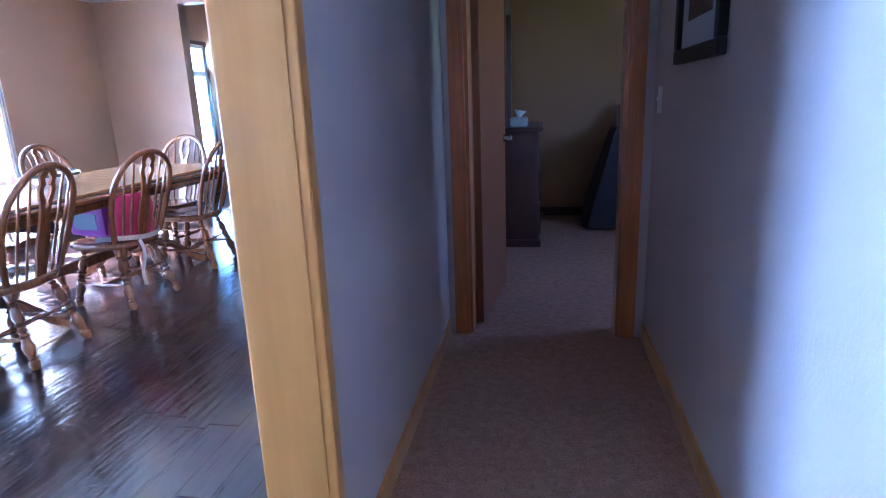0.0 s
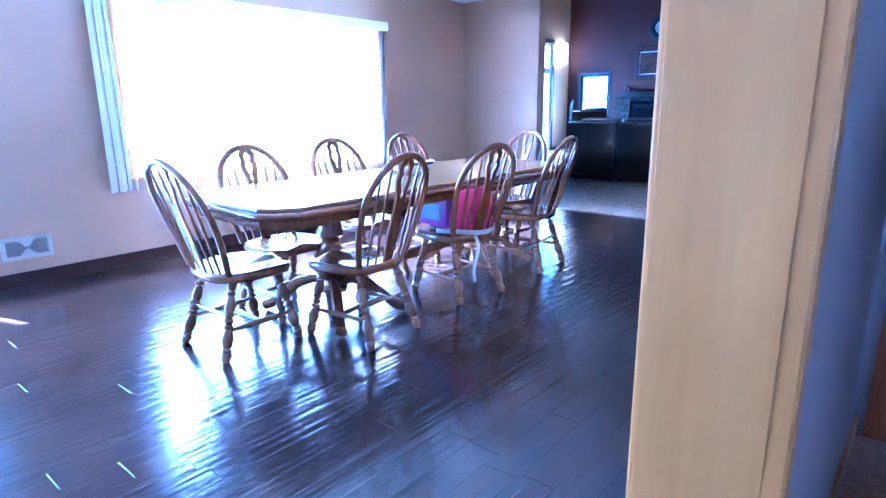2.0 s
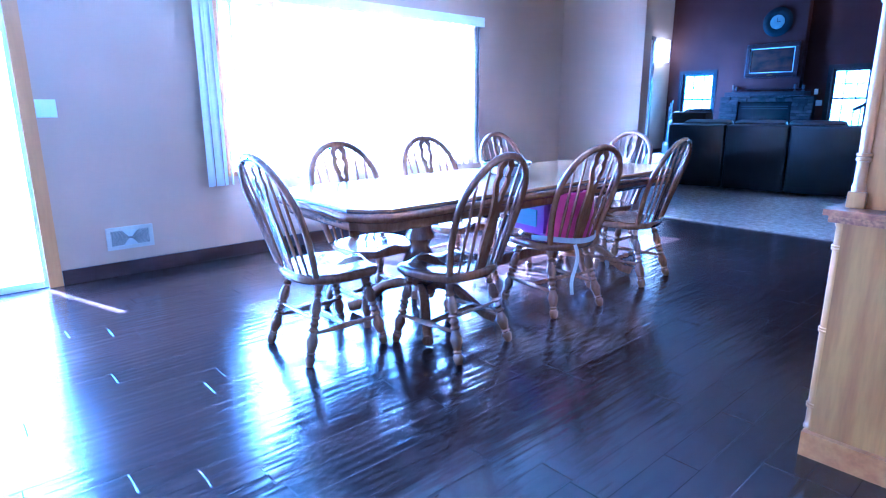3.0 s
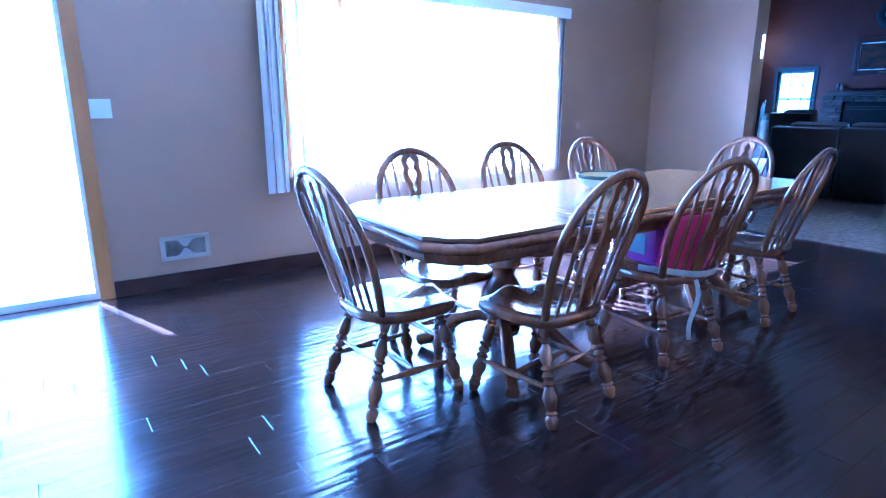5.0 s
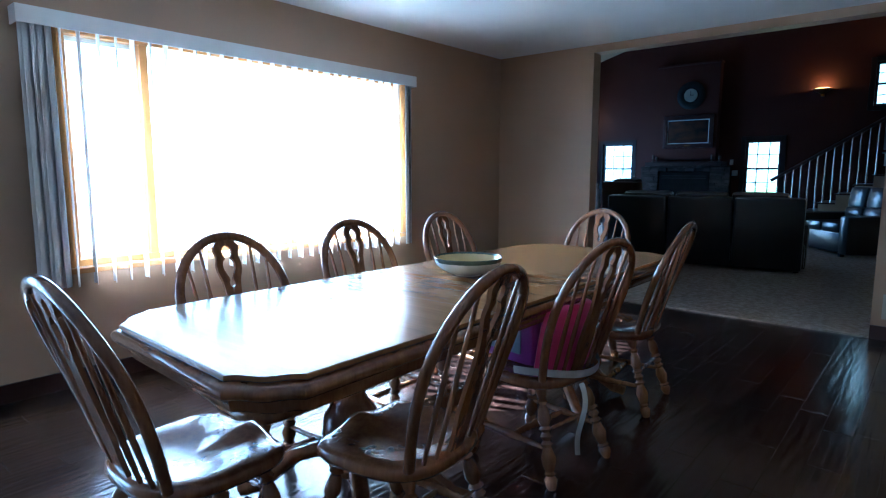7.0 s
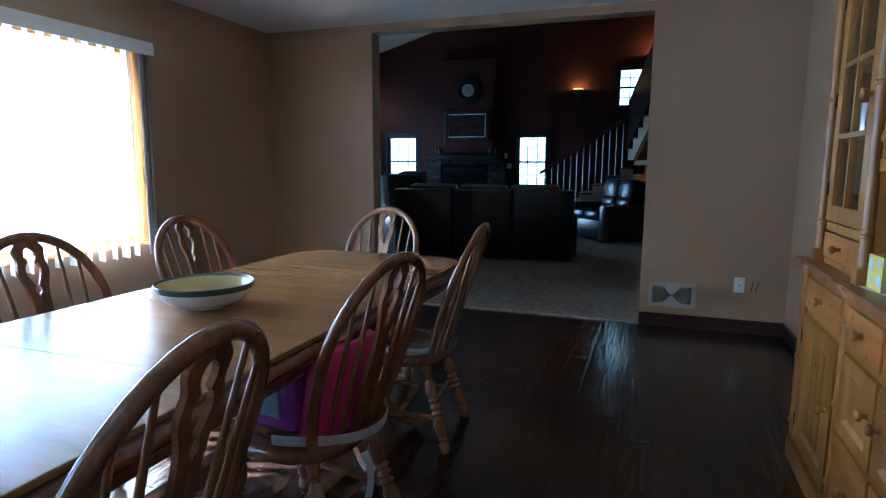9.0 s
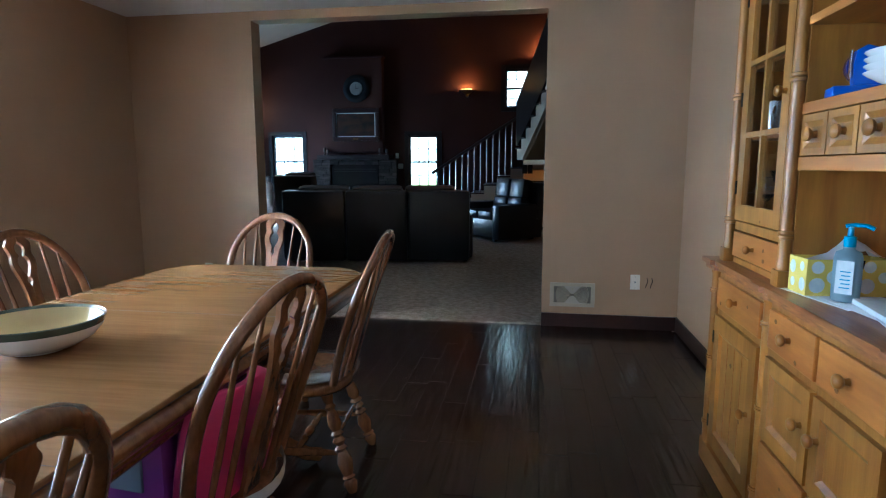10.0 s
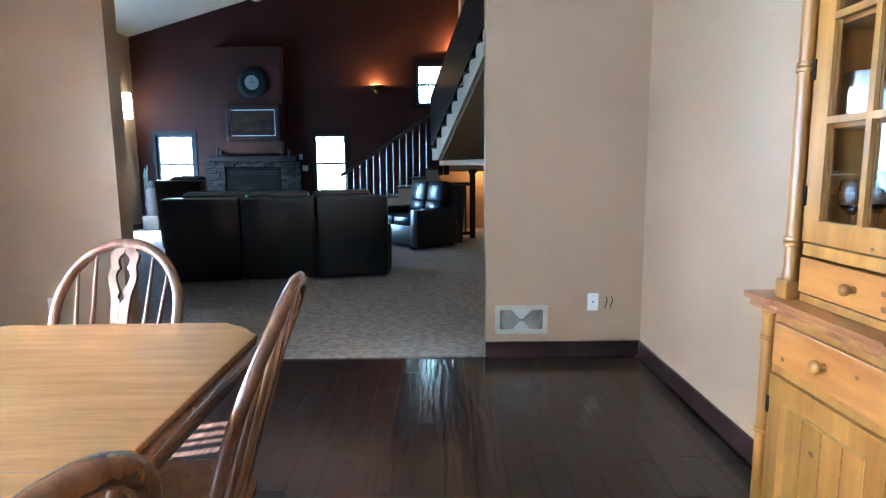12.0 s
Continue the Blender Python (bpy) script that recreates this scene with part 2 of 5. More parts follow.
M_PIC = mat("dusky_landscape_print", (0.060, 0.024, 0.012), (0.013, 0.011, 0.012), 0.5, 3, (1, 1, 2.2), spec=0.1)
M_PHOTO = mat("dark_photo_print", (0.05, 0.04, 0.045), (0.20, 0.16, 0.15), 0.2, 9)
M_MATBOARD = mat("grey_mat_board", (0.34, 0.34, 0.37), None, 0.8, 8)
M_CLOCKFACE = mat("cream_clock_face", (0.26, 0.25, 0.22), (0.20, 0.19, 0.17), 0.4, 6)
M_PLASTER = mat("stone_coloured_plaster", (0.085, 0.06, 0.045), (0.055, 0.04, 0.03), 0.7, 9, bump=0.004, bump_scale=40)
M_STAIR = mat("cream_stair_paint", (0.55, 0.46, 0.34), (0.50, 0.42, 0.31), 0.5, 3)
M_GRASS = mat("mown_grass", (0.07, 0.12, 0.03), (0.11, 0.16, 0.05), 0.9, 0.6, bump=0.02, bump_scale=20)
M_SHADE = glow("lit_sconce_glass", (1.0, 0.80, 0.50), 0.6)
M_UPLIGHT = glow("lit_amber_bowl", (1.0, 0.46, 0.08), 1.3)
M_GLASS = clear("window_glass")
M_CUPGLASS = clear("cabinet_glass")
M_BOTTLE = thin("clear_bottle_plastic", (0.36, 0.48, 0.54), 0.6)


# ---- building helpers ----
def thing(name, label, category, group="", at=(0, 0, 0), turn=0, kind=""):
    ob = new(name)
    ob.empty_display_size = 0.1
    ob.matrix_basis = pose(*at, 0, 0, turn)
    return tagged(ob, label, category, group, kind)


def part(name, bm, material, parent=None, label="", smooth=False):
    me = bpy.data.meshes.new(name)
    bmesh.ops.recalc_face_normals(bm, faces=bm.faces)
    if smooth:
        for f in bm.faces:
            f.smooth = True
        for e in bm.edges:
            if len(e.link_faces) == 2 and e.calc_face_angle(0) > radians(50):
                e.smooth = False
    bm.to_mesh(me)
    bm.free()
    me.materials.append(material)
    ob = new(name, me)
    ob.parent = parent
    return tagged(ob, label)


def box(bm, x0, x1, y0, y1, z0, z1, bevel=0.0, m=None):
    vs = [bm.verts.new((x, y, z)) for x in (x0, x1) for y in (y0, y1) for z in (z0, z1)]
    fs = [bm.faces.new([vs[k] for k in q]) for q in ((0, 1, 3, 2), (4, 6, 7, 5), (0, 4, 5, 1), (2, 3, 7, 6), (0, 2, 6, 4), (1, 5, 7, 3))]
    if bevel:
        es = list({e for f in fs for e in f.edges})
        r = bmesh.ops.bevel(bm, geom=es, offset=bevel, segments=2, profile=0.6, affect="EDGES", clamp_overlap=True)
        vs = list({v for f in r["faces"] for v in f.verts} | {v for v in vs if v.is_valid})
    if m is not None:
        bmesh.ops.transform(bm, matrix=m, verts=[v for v in vs if v.is_valid])
    return bm


def one(*a, **k):
    return box(bmesh.new(), *a, **k)


def lathe(bm, profile, axis_from, axis_to, segs=12, cap=True):
    """Turns (distance along the axis from 0 to 1, radius) round the line between two points."""
    a, b = Vector(axis_from), Vector(axis_to)
    q = (b - a).to_track_quat("Z", "Y").to_matrix()
    ln, rings = (b - a).length, []
    for h, r in profile:
        rings.append([bm.verts.new(a + q @ Vector((r * math.cos(k * math.tau / segs), r * math.sin(k * math.tau / segs), h * ln))) for k in range(segs)])
    for lo, hi in zip(rings, rings[1:]):
        for k in range(segs):
            bm.faces.new((lo[k], lo[(k + 1) % segs], hi[(k + 1) % segs], hi[k]))
    if cap:
        bm.faces.new(rings[0][::-1])
        bm.faces.new(rings[-1])
    return bm


def tube(bm, pts, ru, rv, segs=8, side=None):
    """Sweeps an oval along points; side is the direction of ru."""
    rings = []
    pts = [Vector(p) for p in pts]
    for k, p in enumerate(pts):
        d = (pts[min(k + 1, len(pts) - 1)] - pts[max(k - 1, 0)]).normalized()
        s = Vector(side) if side else d.orthogonal()
        v = d.cross(s).normalized()
        u = v.cross(d).normalized()
        rings.append([bm.verts.new(p + u * ru * math.cos(j * math.tau / segs) + v * rv * math.sin(j * math.tau / segs)) for j in range(segs)])
    for lo, hi in zip(rings, rings[1:]):
        for j in range(segs):
            bm.faces.new((lo[j], lo[(j + 1) % segs], hi[(j + 1) % segs], hi[j]))
    bm.faces.new(rings[0][::-1])
    bm.faces.new(rings[-1])
    return bm


def prism(bm, outline, lo, hi, place, bevel=0.0):
    """A slab from a 2D outline; place(a, b, c) lays it in space, c from lo to hi."""
    f0 = [bm.verts.new(place(a, b, lo)) for a, b in outline]
    f1 = [bm.verts.new(place(a, b, hi)) for a, b in outline]
    n = len(outline)
    bm.faces.new(f0[::-1])
    top = bm.faces.new(f1)
    for k in range(n):
        bm.faces.new((f0[k], f0[(k + 1) % n], f1[(k + 1) % n], f1[k]))
    if bevel:
        bmesh.ops.bevel(bm, geom=list(top.edges), offset=bevel, segments=2, profile=0.6, affect="EDGES")
    return bm


def ring_frame(bm, x0, x1, outer, inner):
    """One joined picture-frame shape in a plane across x: outer and inner are (y0, y1, z0, z1)."""
    loops = []
    for x in (x0, x1):
        for y0, y1, z0, z1 in (outer, inner):
            loops.append([bm.verts.new((x, y, z)) for y, z in ((y0, z0), (y1, z0), (y1, z1), (y0, z1))])
    fo, fi, bo, bi = loops
    for k in range(4):
        j = (k + 1) % 4
        bm.faces.new((fo[k], fo[j], fi[j], fi[k]))
        bm.faces.new((bo[k], bi[k], bi[j], bo[j]))
        bm.faces.new((fo[k], bo[k], bo[j], fo[j]))
        bm.faces.new((fi[k], fi[j], bi[j], bi[k]))
    return bm


def boxes(*bs):
    bm = bmesh.new()
    for b in bs:
        box(bm, *b)
    return bm


def structure(name, bm, material, label, category):
    return tagged(part(name, bm, material), label, category, kind="structure")


# ---- the large structure ----
WX, BY, CEIL = -4.90, 6.87, 2.48
VZ = 5.9
structure("wall_west", boxes((WX - 0.16, WX, -2.6, -0.62, 0, CEIL), (WX - 0.16, WX, -0.62, 1.29, 2.05, CEIL), (WX - 0.16, WX, 1.29, 2.61, 0, CEIL),
          (WX - 0.16, WX, 2.61, 5.29, 0, 0.70), (WX - 0.16, WX, 2.61, 5.29, 2.05, CEIL), (WX - 0.16, WX, 5.29, BY, 0, CEIL)), M_TAN,
          "tan painted dining room wall with window and patio door", "wall")
structure("wall_north", boxes((WX - 0.16, -3.80, BY, BY + 0.15, 0, VZ), (-3.80, -1.446, BY, BY + 0.15, 2.41, VZ), (-1.446, 0.6, BY, BY + 0.15, 0, VZ)), M_TAN,
          "tan painted wall with wide opening to the living room", "wall")
structure("wall_east", boxes((-0.42, -0.145, 2.90, BY, 0, CEIL), (-0.283, -0.145, 1.402, 2.90, 0, CEIL)), M_TAN, "tan painted wall behind the pine hutch", "wall")
structure("wall_hall_left", boxes((-0.1448, -0.138, 1.423, 3.19, 0, CEIL)), M_HALL, "grey painted hallway wall", "wall")
structure("wall_hall_right", boxes((0.86, 1.0, -2.6, 3.19, 0, CEIL)), M_HALL, "grey painted hallway wall with a framed picture", "wall")
structure("wall_hall_end", boxes((-0.138, -0.03, 3.19, 3.31, 0, CEIL), (-0.03, 0.74, 3.19, 3.31, 2.05, CEIL), (0.74, 2.75, 3.19, 3.31, 0, CEIL)), M_HALL,
          "grey painted hallway end wall round a doorway", "wall")
structure("wall_south", boxes((WX - 0.16, 1.0, -2.75, -2.6, 0, CEIL)), M_TAN, "tan painted wall", "wall")
# The gap in the east wall is unseen, added for the fill light.
structure("wall_bedroom", boxes((-0.145, 2.75, 6.45, BY, 0, CEIL), (2.6, 2.75, 3.31, 3.6, 0, CEIL), (2.6, 2.75, 4.4, 6.45, 0, CEIL), (2.6, 2.75, 3.6, 4.4, 0, 0.9),
          (2.6, 2.75, 3.6, 4.4, 2.0, CEIL), (-0.145, -0.14, 3.31, 6.45, 0, CEIL)), M_YELLOW, "olive yellow painted bedroom walls", "wall")
structure("ceiling_dining", boxes((WX - 0.16, 2.75, -2.75, BY, CEIL, CEIL + 0.12)), M_CEIL, "white textured dining room ceiling", "ceiling")
structure("floor_slab", boxes((WX - 0.16, 2.75, -2.75, BY, -0.20, -0.012)), M_GAP, "dark subfloor under the boards", "floor")
structure("carpet_hall", boxes((-0.138, 0.86, 1.39, 3.31, -0.012, 0.004), (-0.14, 2.6, 3.31, 6.45, -0.012, 0.004)), M_CARPET_WARMED, "cut-pile hallway and bedroom carpet, coloured as if warmly lit", "carpet")
structure("carpet_living", boxes((-8.15, 0.6, BY + 0.0, 15.6, -0.2, 0.012)), M_CARPET, "beige cut-pile living room carpet", "carpet")
structure("ground", boxes((-400, 400, -400, 400, -0.5, -0.25)), M_GRASS, "mown grass lawn round the house", "ground")

# living room shell
FY, LX = 15.6, -8.15
fw = bmesh.new()
for b in ((LX, -7.76, 0, VZ), (-7.76, -6.98, 0, 0.75), (-7.76, -6.98, 1.975, VZ), (-6.98, -4.43, 0, VZ), (-4.43, -3.745, 0, 0.75), (-4.43, -3.745, 1.96, VZ),
          (-3.745, -2.23, 0, VZ), (-2.23, -1.50, 0, 2.55), (-2.23, -1.50, 3.38, VZ), (-1.50, 0.6, 0, VZ)):
    box(fw, b[0], b[1], FY, FY + 0.18, b[2], b[3])
structure("wall_living_far", fw, M_RUST, "dark red-brown living room wall with fireplace", "wall")
structure("wall_living_west", boxes((LX - 0.18, LX, BY, 13.3, 0, VZ), (LX - 0.18, LX, 13.3, 14.7, 2.78, VZ), (LX - 0.18, LX, 14.7, FY + 0.18, 0, VZ)), M_TAN,
          "tan living room wall with glazed patio door", "wall")
structure("wall_living_east", boxes((0.6, 0.75, BY, FY + 0.18, 0, VZ)), M_TAN, "tan living room wall beyond the stairs", "wall")
structure("wall_living_south", boxes((LX - 0.18, WX - 0.16, BY, BY + 0.15, 0, VZ)), M_TAN, "tan living room wall beside the dining room", "wall")
structure("wall_stair_upper", boxes((-1.35, -1.22, 13.9, FY, 2.75, VZ)), M_TAN, "tan upper wall above the stair landing", "wall")
vt = bmesh.new()
prism(vt, [(LX - 0.18, 3.91), (-3.0, 5.43), (0.75, 4.35), (0.75, 4.5), (-3.0, 5.58), (LX - 0.18, 4.06)], BY, FY + 0.18, lambda a, b, c: (a, c, b))
structure("ceiling_living", vt, M_VAULT, "warm white vaulted living room ceiling", "ceiling")

# baseboards and trim
structure("baseboard_dining", boxes((WX, WX + 0.014, 1.376, BY, 0, 0.105), (WX + 0.014, -3.80, BY - 0.014, BY, 0, 0.105), (-1.446, -0.434, BY - 0.014, BY, 0, 0.105),
          (-0.434, -0.42, 4.93, BY, 0, 0.105)), M_DARKTRIM, "dark stained wooden baseboard", "baseboard")
structure("baseboard_hall", boxes((-0.138, -0.126, 1.424, 3.178, 0.004, 0.085), (0.848, 0.86, -2.6, 3.178, 0.004, 0.085)), M_OAKTRIM, "honey oak hallway baseboard", "baseboard")
structure("baseboard_living", boxes((LX, LX + 0.015, BY + 0.15, 13.2, 0.012, 0.12), (LX, LX + 0.015, 14.8, FY, 0.012, 0.12), (LX + 0.015, -6.7, FY - 0.015, FY, 0.012, 0.12)),
          M_DARKTRIM, "dark stained living room baseboard", "baseboard")
structure("baseboard_bedroom", boxes((-0.14, 2.6, 6.435, 6.45, 0.004, 0.09)), M_DARKTRIM, "dark bedroom baseboard", "baseboard")


# ---- dining room: window, patio door, blinds ----
def sash_window(name, label, x, y0, y1, z0, z1, splits, frame_mat, depth=0.09, inward=1):
    """A window in a wall that runs along y: a frame with upright mullions at the given places, a sill and panes."""
    w = tagged(thing(name, label, "window", at=(0, 0, 0)), kind="structure")
    fr = bmesh.new()
    xa, xb = x - depth, x
    for b in ((y0, y1, z0, z0 + 0.04), (y0, y1, z1 - 0.03, z1)):
        box(fr, xa, xb, *b, 0.004)
    for y in [y0] + [s - 0.025 for s in splits] + [y1 - 0.05]:
        box(fr, xa, xb, y, y + 0.05, z0 + 0.04, z1 - 0.03, 0.004)
    part("window_frame", fr, frame_mat, w)
    edges = [y0 + 0.05] + [e for s in splits for e in (s - 0.025, s + 0.025)] + [y1 - 0.05]
    for a, b in zip(edges[::2], edges[1::2]):
        p = part("pane", one(xa + 0.035, xa + 0.041, a - 0.008, b + 0.008, z0 + 0.042, z1 - 0.042), M_GLASS, w)
        p.visible_shadow = False
    return w


win = sash_window("window_1", "wide white-framed dining room picture window with side sash", WX - 0.03, 2.61, 5.29, 0.70, 2.05, [3.085], M_OAKTRIM)
sash = bmesh.new()
for b in ((2.68, 3.03, 1.35, 1.39), (2.65, 3.06, 0.745, 0.785), (2.65, 3.06, 1.99, 2.02), (2.65, 2.68, 0.785, 1.99), (3.03, 3.06, 0.785, 1.99)):
    box(sash, WX - 0.116, WX - 0.090, *b, 0.003)
part("sash", sash, M_WHITE, win, "white vinyl double-hung sash")
part("window_sill", one(WX - 0.03, WX + 0.03, 2.555, 5.345, 0.665, 0.698, 0.005), M_OAKTRIM, win, "honey oak window sill")
casing = bmesh.new()
for b in ((2.555, 2.61, 0.70, 2.10), (5.29, 5.345, 0.70, 2.10), (2.61, 5.29, 2.05, 2.10)):
    box(casing, WX, WX + 0.018, *b, 0.004)
part("casing", casing, M_OAKTRIM, win)

# vertical blinds of the window: a valance and hanging vanes
blind = thing("vertical_blind", "white vinyl vertical blind with valance over the picture window", "blind", at=(WX + 0.09, 4.0, 2.1))
part("valance", boxes((0.025, 0.032, -1.60, 1.385, -0.090, 0.0), (-0.085, 0.025, -1.60, -1.593, -0.090, 0.0), (-0.085, 0.025, 1.378, 1.385, -0.090, 0.0)), M_BLIND, blind)
part("head_rail", one(-0.05, 0.0, -1.58, 1.37, -0.05, -0.005, 0.004), M_BLIND, blind)


def vane_mesh(length, width):
    bm = bmesh.new()
    n = 6
    fr = [[bm.verts.new((width * (k / n - 0.5), 0.010 * (1 - (2 * k / n - 1) ** 2) + t, z)) for k in range(n + 1)] for z in (-length, 0) for t in (0, 0.0012)]
    lo0, lo1, hi0, hi1 = fr
    for k in range(n):
        bm.faces.new((lo0[k], lo0[k + 1], hi0[k + 1], hi0[k]))
        bm.faces.new((lo1[k], hi1[k], hi1[k + 1], lo1[k + 1]))
        bm.faces.new((lo0[k], lo1[k], lo1[k + 1], lo0[k + 1]))
    bm.faces.new((lo0[0], hi0[0], hi1[0], lo1[0]))
    bm.faces.new((lo0[n], lo1[n], hi1[n], hi0[n]))
    return bm


first = part("vane", vane_mesh(1.445, 0.088), M_VANE, blind, smooth=True)
rv = random.Random(4)
spots = [-1.56 + 0.022 * k for k in range(6)] + [-1.40 + 0.0955 * k for k in range(28)] + [1.29 + 0.018 * k for k in range(5)]
for k, s in enumerate(spots):
    v = first if k == 0 else new("vane", first.data)
    v.parent = blind
    stacked = k < 6 or k >= 34
    v.matrix_basis = pose(-0.025, s + rv.uniform(-0.006, 0.006), -0.052, 0, rv.uniform(-0.6, 0.6), (-40 if stacked else -13) + rv.uniform(-8, 8))

# patio door
pd = tagged(thing("door_patio", "white-framed glazed patio door in the dining room", "patio door"), kind="structure")
fr = bmesh.new()
for b in ((-0.62, -0.55, 0.0, 2.05), (1.265, 1.29, 0.0, 2.05), (-0.55, 1.265, 1.98, 2.05), (-0.55, 1.265, 0.0, 0.05), (0.30, 0.36, 0.05, 1.98)):
    box(fr, WX - 0.12, WX - 0.02, *b, 0.004)
part("door_frame", fr, M_WHITE, pd)
for a, b in ((-0.55, 0.30), (0.36, 1.265)):
    p = part("pane", one(WX - 0.08, WX - 0.074, a, b, 0.05, 1.98), M_GLASS, pd)
    p.visible_shadow = False
part("casing", boxes((WX, WX + 0.018, 1.29, 1.372, 0, 2.13), (WX, WX + 0.018, -0.70, -0.62, 0, 2.13), (WX, WX + 0.018, -0.62, 1.29, 2.05, 2.13)), M_OAKTRIM, pd, "oak door casing")


# ---- small wall fittings ----
def register(name, label, w, h, m):
    r = tagged(thing(name, label, "vent"), group="wall registers")
    r.matrix_basis = m
    f = bmesh.new()
    for b in ((-w / 2, w / 2, 0, 0.028), (-w / 2, w / 2, h - 0.028, h), (-w / 2, -w / 2 + 0.03, 0.028, h - 0.028), (w / 2 - 0.03, w / 2, 0.028, h - 0.028)):
        box(f, b[0], b[1], -0.012, 0, b[2], b[3], 0.002)
    part("frame", f, M_IVORY, r)
    part("backing", one(-w / 2 + 0.03, w / 2 - 0.03, -0.002, 0, 0.028, h - 0.028), M_DAMPER, r, "grey duct damper behind the slats")
    hw, hh, mid = w / 2 - 0.03, h / 2 - 0.028, h / 2
    for up in (-1, 1):
        bm = prism(bmesh.new(), [(-0.010, mid + up * 0.008), (0.010, mid + up * 0.008), (hh * 0.95, mid + up * hh), (-hh * 0.95, mid + up * hh)], -0.0125, -0.0100, lambda a, b, c: (a, c, b))
        part("face_plate", bm, M_VENTGREY, r, "flat grey metal wedge")
    part("damper_lever", one(-0.004, 0.004, -0.018, -0.0125, mid + hh * 0.55, mid + hh * 0.85, 0.001), M_IVORY, r)
    for side in (-1, 1):
        for k in range(13):
            rr = 0.018 + 0.0088 * k
            reach = min(math.pi / 4, math.asin(min(1.0, hh / rr)))
            pts = [(side * min(rr * math.cos(t), hw), -0.006, mid + rr * math.sin(t)) for t in [reach * (j / 6 - 1) for j in range(13)]]
            part("slat", tube(bmesh.new(), pts, 0.0042, 0.0020, 4, side=(0, 1, 0)), M_IVORY, r)
    part("lever", one(w / 2 - 0.018, w / 2 - 0.012, -0.022, -0.012, h / 2 - 0.012, h / 2 + 0.012, 0.001), M_IVORY, r)
    return r


register("wall_register", "ivory metal wall register low on the tan wall", 0.315, 0.165, pose(WX, 1.83, 0.195, 0, 0, 90))
register("wall_register", "ivory metal wall register beside the opening", 0.345, 0.19, pose(-1.21, BY, 0.16, 0, 0, 0))


def plate(name, label, m, kind_="switch", gangs=1):
    w = 0.072 + 0.046 * (gangs - 1)
    p = tagged(thing(name, label, name.replace("_", " ")))
    p.matrix_basis = m
    part("plate", one(-w / 2, w / 2, -0.007, 0, -0.058, 0.058, 0.003), M_WHITE, p)
    for g in range(gangs):
        x = (g - (gangs - 1) / 2) * 0.046
        if kind_ == "switch":
            part("toggle", one(x - 0.005, x + 0.005, -0.017, -0.007, -0.004, 0.014, 0.001), M_WHITE, p)
        elif kind_ == "jack":
            part("jack", one(x - 0.006, x + 0.006, -0.0085, -0.007, -0.006, 0.006, 0.001), M_GREYPL, p)
            for z in (0.042, -0.042):
                part("screw", one(x - 0.002, x + 0.002, -0.0080, -0.007, z - 0.002, z + 0.002), M_CHROME, p)
        else:
            for z in (0.021, -0.021):
                part("socket", one(x - 0.015, x + 0.015, -0.0095, -0.007, z - 0.014, z + 0.014, 0.002), M_IVORY, p)
                for sx in (-0.006, 0.006):
                    part("slot", one(x + sx - 0.0012, x + sx + 0.0012, -0.0102, -0.0095, z - 0.003, z + 0.006), M_BLACK, p)
    return p


plate("light_switch", "white double light switch beside the patio door", pose(WX, 1.435, 1.20, 0, 0, 90), gangs=2)
plate("phone_jack", "white phone jack plate beside the register", pose(-0.74, BY, 0.37), "jack")
plate("wall_outlet", "white wall outlet low on the tan wall behind the table", pose(-4.28, BY, 0.37), "outlet")
plate("light_switch", "white hallway light switch", pose(0.86, 3.05, 1.19, 0, 0, -90))
cable = thing("cable_stub", "two short dark cable ends out of the wall", "cable", at=(-0.655, BY, 0.37))
for dx in (0.0, 0.035):
    bm = bmesh.new()
    tube(bm, [(dx + 0.006 * math.sin(k * 0.9), -0.005 - 0.01 * math.sin(k * math.pi / 6), 0.035 - 0.013 * k) for k in range(7)], 0.003, 0.003, 6)
    part("wire", bm, M_BLACK, cable, smooth=True)

# ---- hall ----
jamb = tagged(thing("trim_hall_opening", "honey oak cased wall end between hall and dining room", "trim"), kind="structure")
part("jamb", one(-0.291, -0.138, 1.381, 1.401, 0.004, CEIL, 0.0015), M_OAKTRIM, jamb)
part("corner_strip", one(-0.146, -0.113, 1.3825, 1.422, 0.004, CEIL, 0.005), M_OAKTRIM, jamb, "narrow rounded oak corner strip")
part("wall_strip", one(-0.307, -0.2835, 1.4015, 1.455, 0.004, CEIL, 0.005), M_OAKTRIM, jamb)
dt = tagged(thing("door_1", "oak veneer bedroom door standing open with oak casing", "door"), kind="structure")
part("casing", boxes((-0.105, -0.03, 3.17, 3.19, 0.004, 2.05), (0.74, 0.815, 3.17, 3.19, 0.004, 2.05), (-0.105, 0.815, 3.17, 3.19, 2.05, 2.125)), M_OAK, dt)
part("jamb", boxes((-0.03, -0.012, 3.19, 3.31, 0.004, 2.05), (0.722, 0.74, 3.19, 3.31, 0.004, 2.05), (-0.012, 0.722, 3.19, 3.31, 2.032, 2.05)), M_OAK, dt)
leaf = part("door_leaf", one(0, 0.735, -0.02, 0.02, 0.012, 2.02, 0.003), M_DOOR, dt, "oak veneer slab door")
leaf.matrix_basis = pose(0.012, 3.32, 0, 0, 0, 83.5)
hd = bmesh.new()
for s in (-1, 1):
    lathe(hd, [(0, 0.026), (0.12, 0.026), (0.14, 0.010), (0.6, 0.010), (0.7, 0.014), (1, 0.012)], (0.675, 0.02 * s, 0.98), (0.675, 0.075 * s, 0.98), 10)
    box(hd, 0.575, 0.685, 0.062 * s - 0.007, 0.062 * s + 0.007, 0.972, 0.990, 0.003)
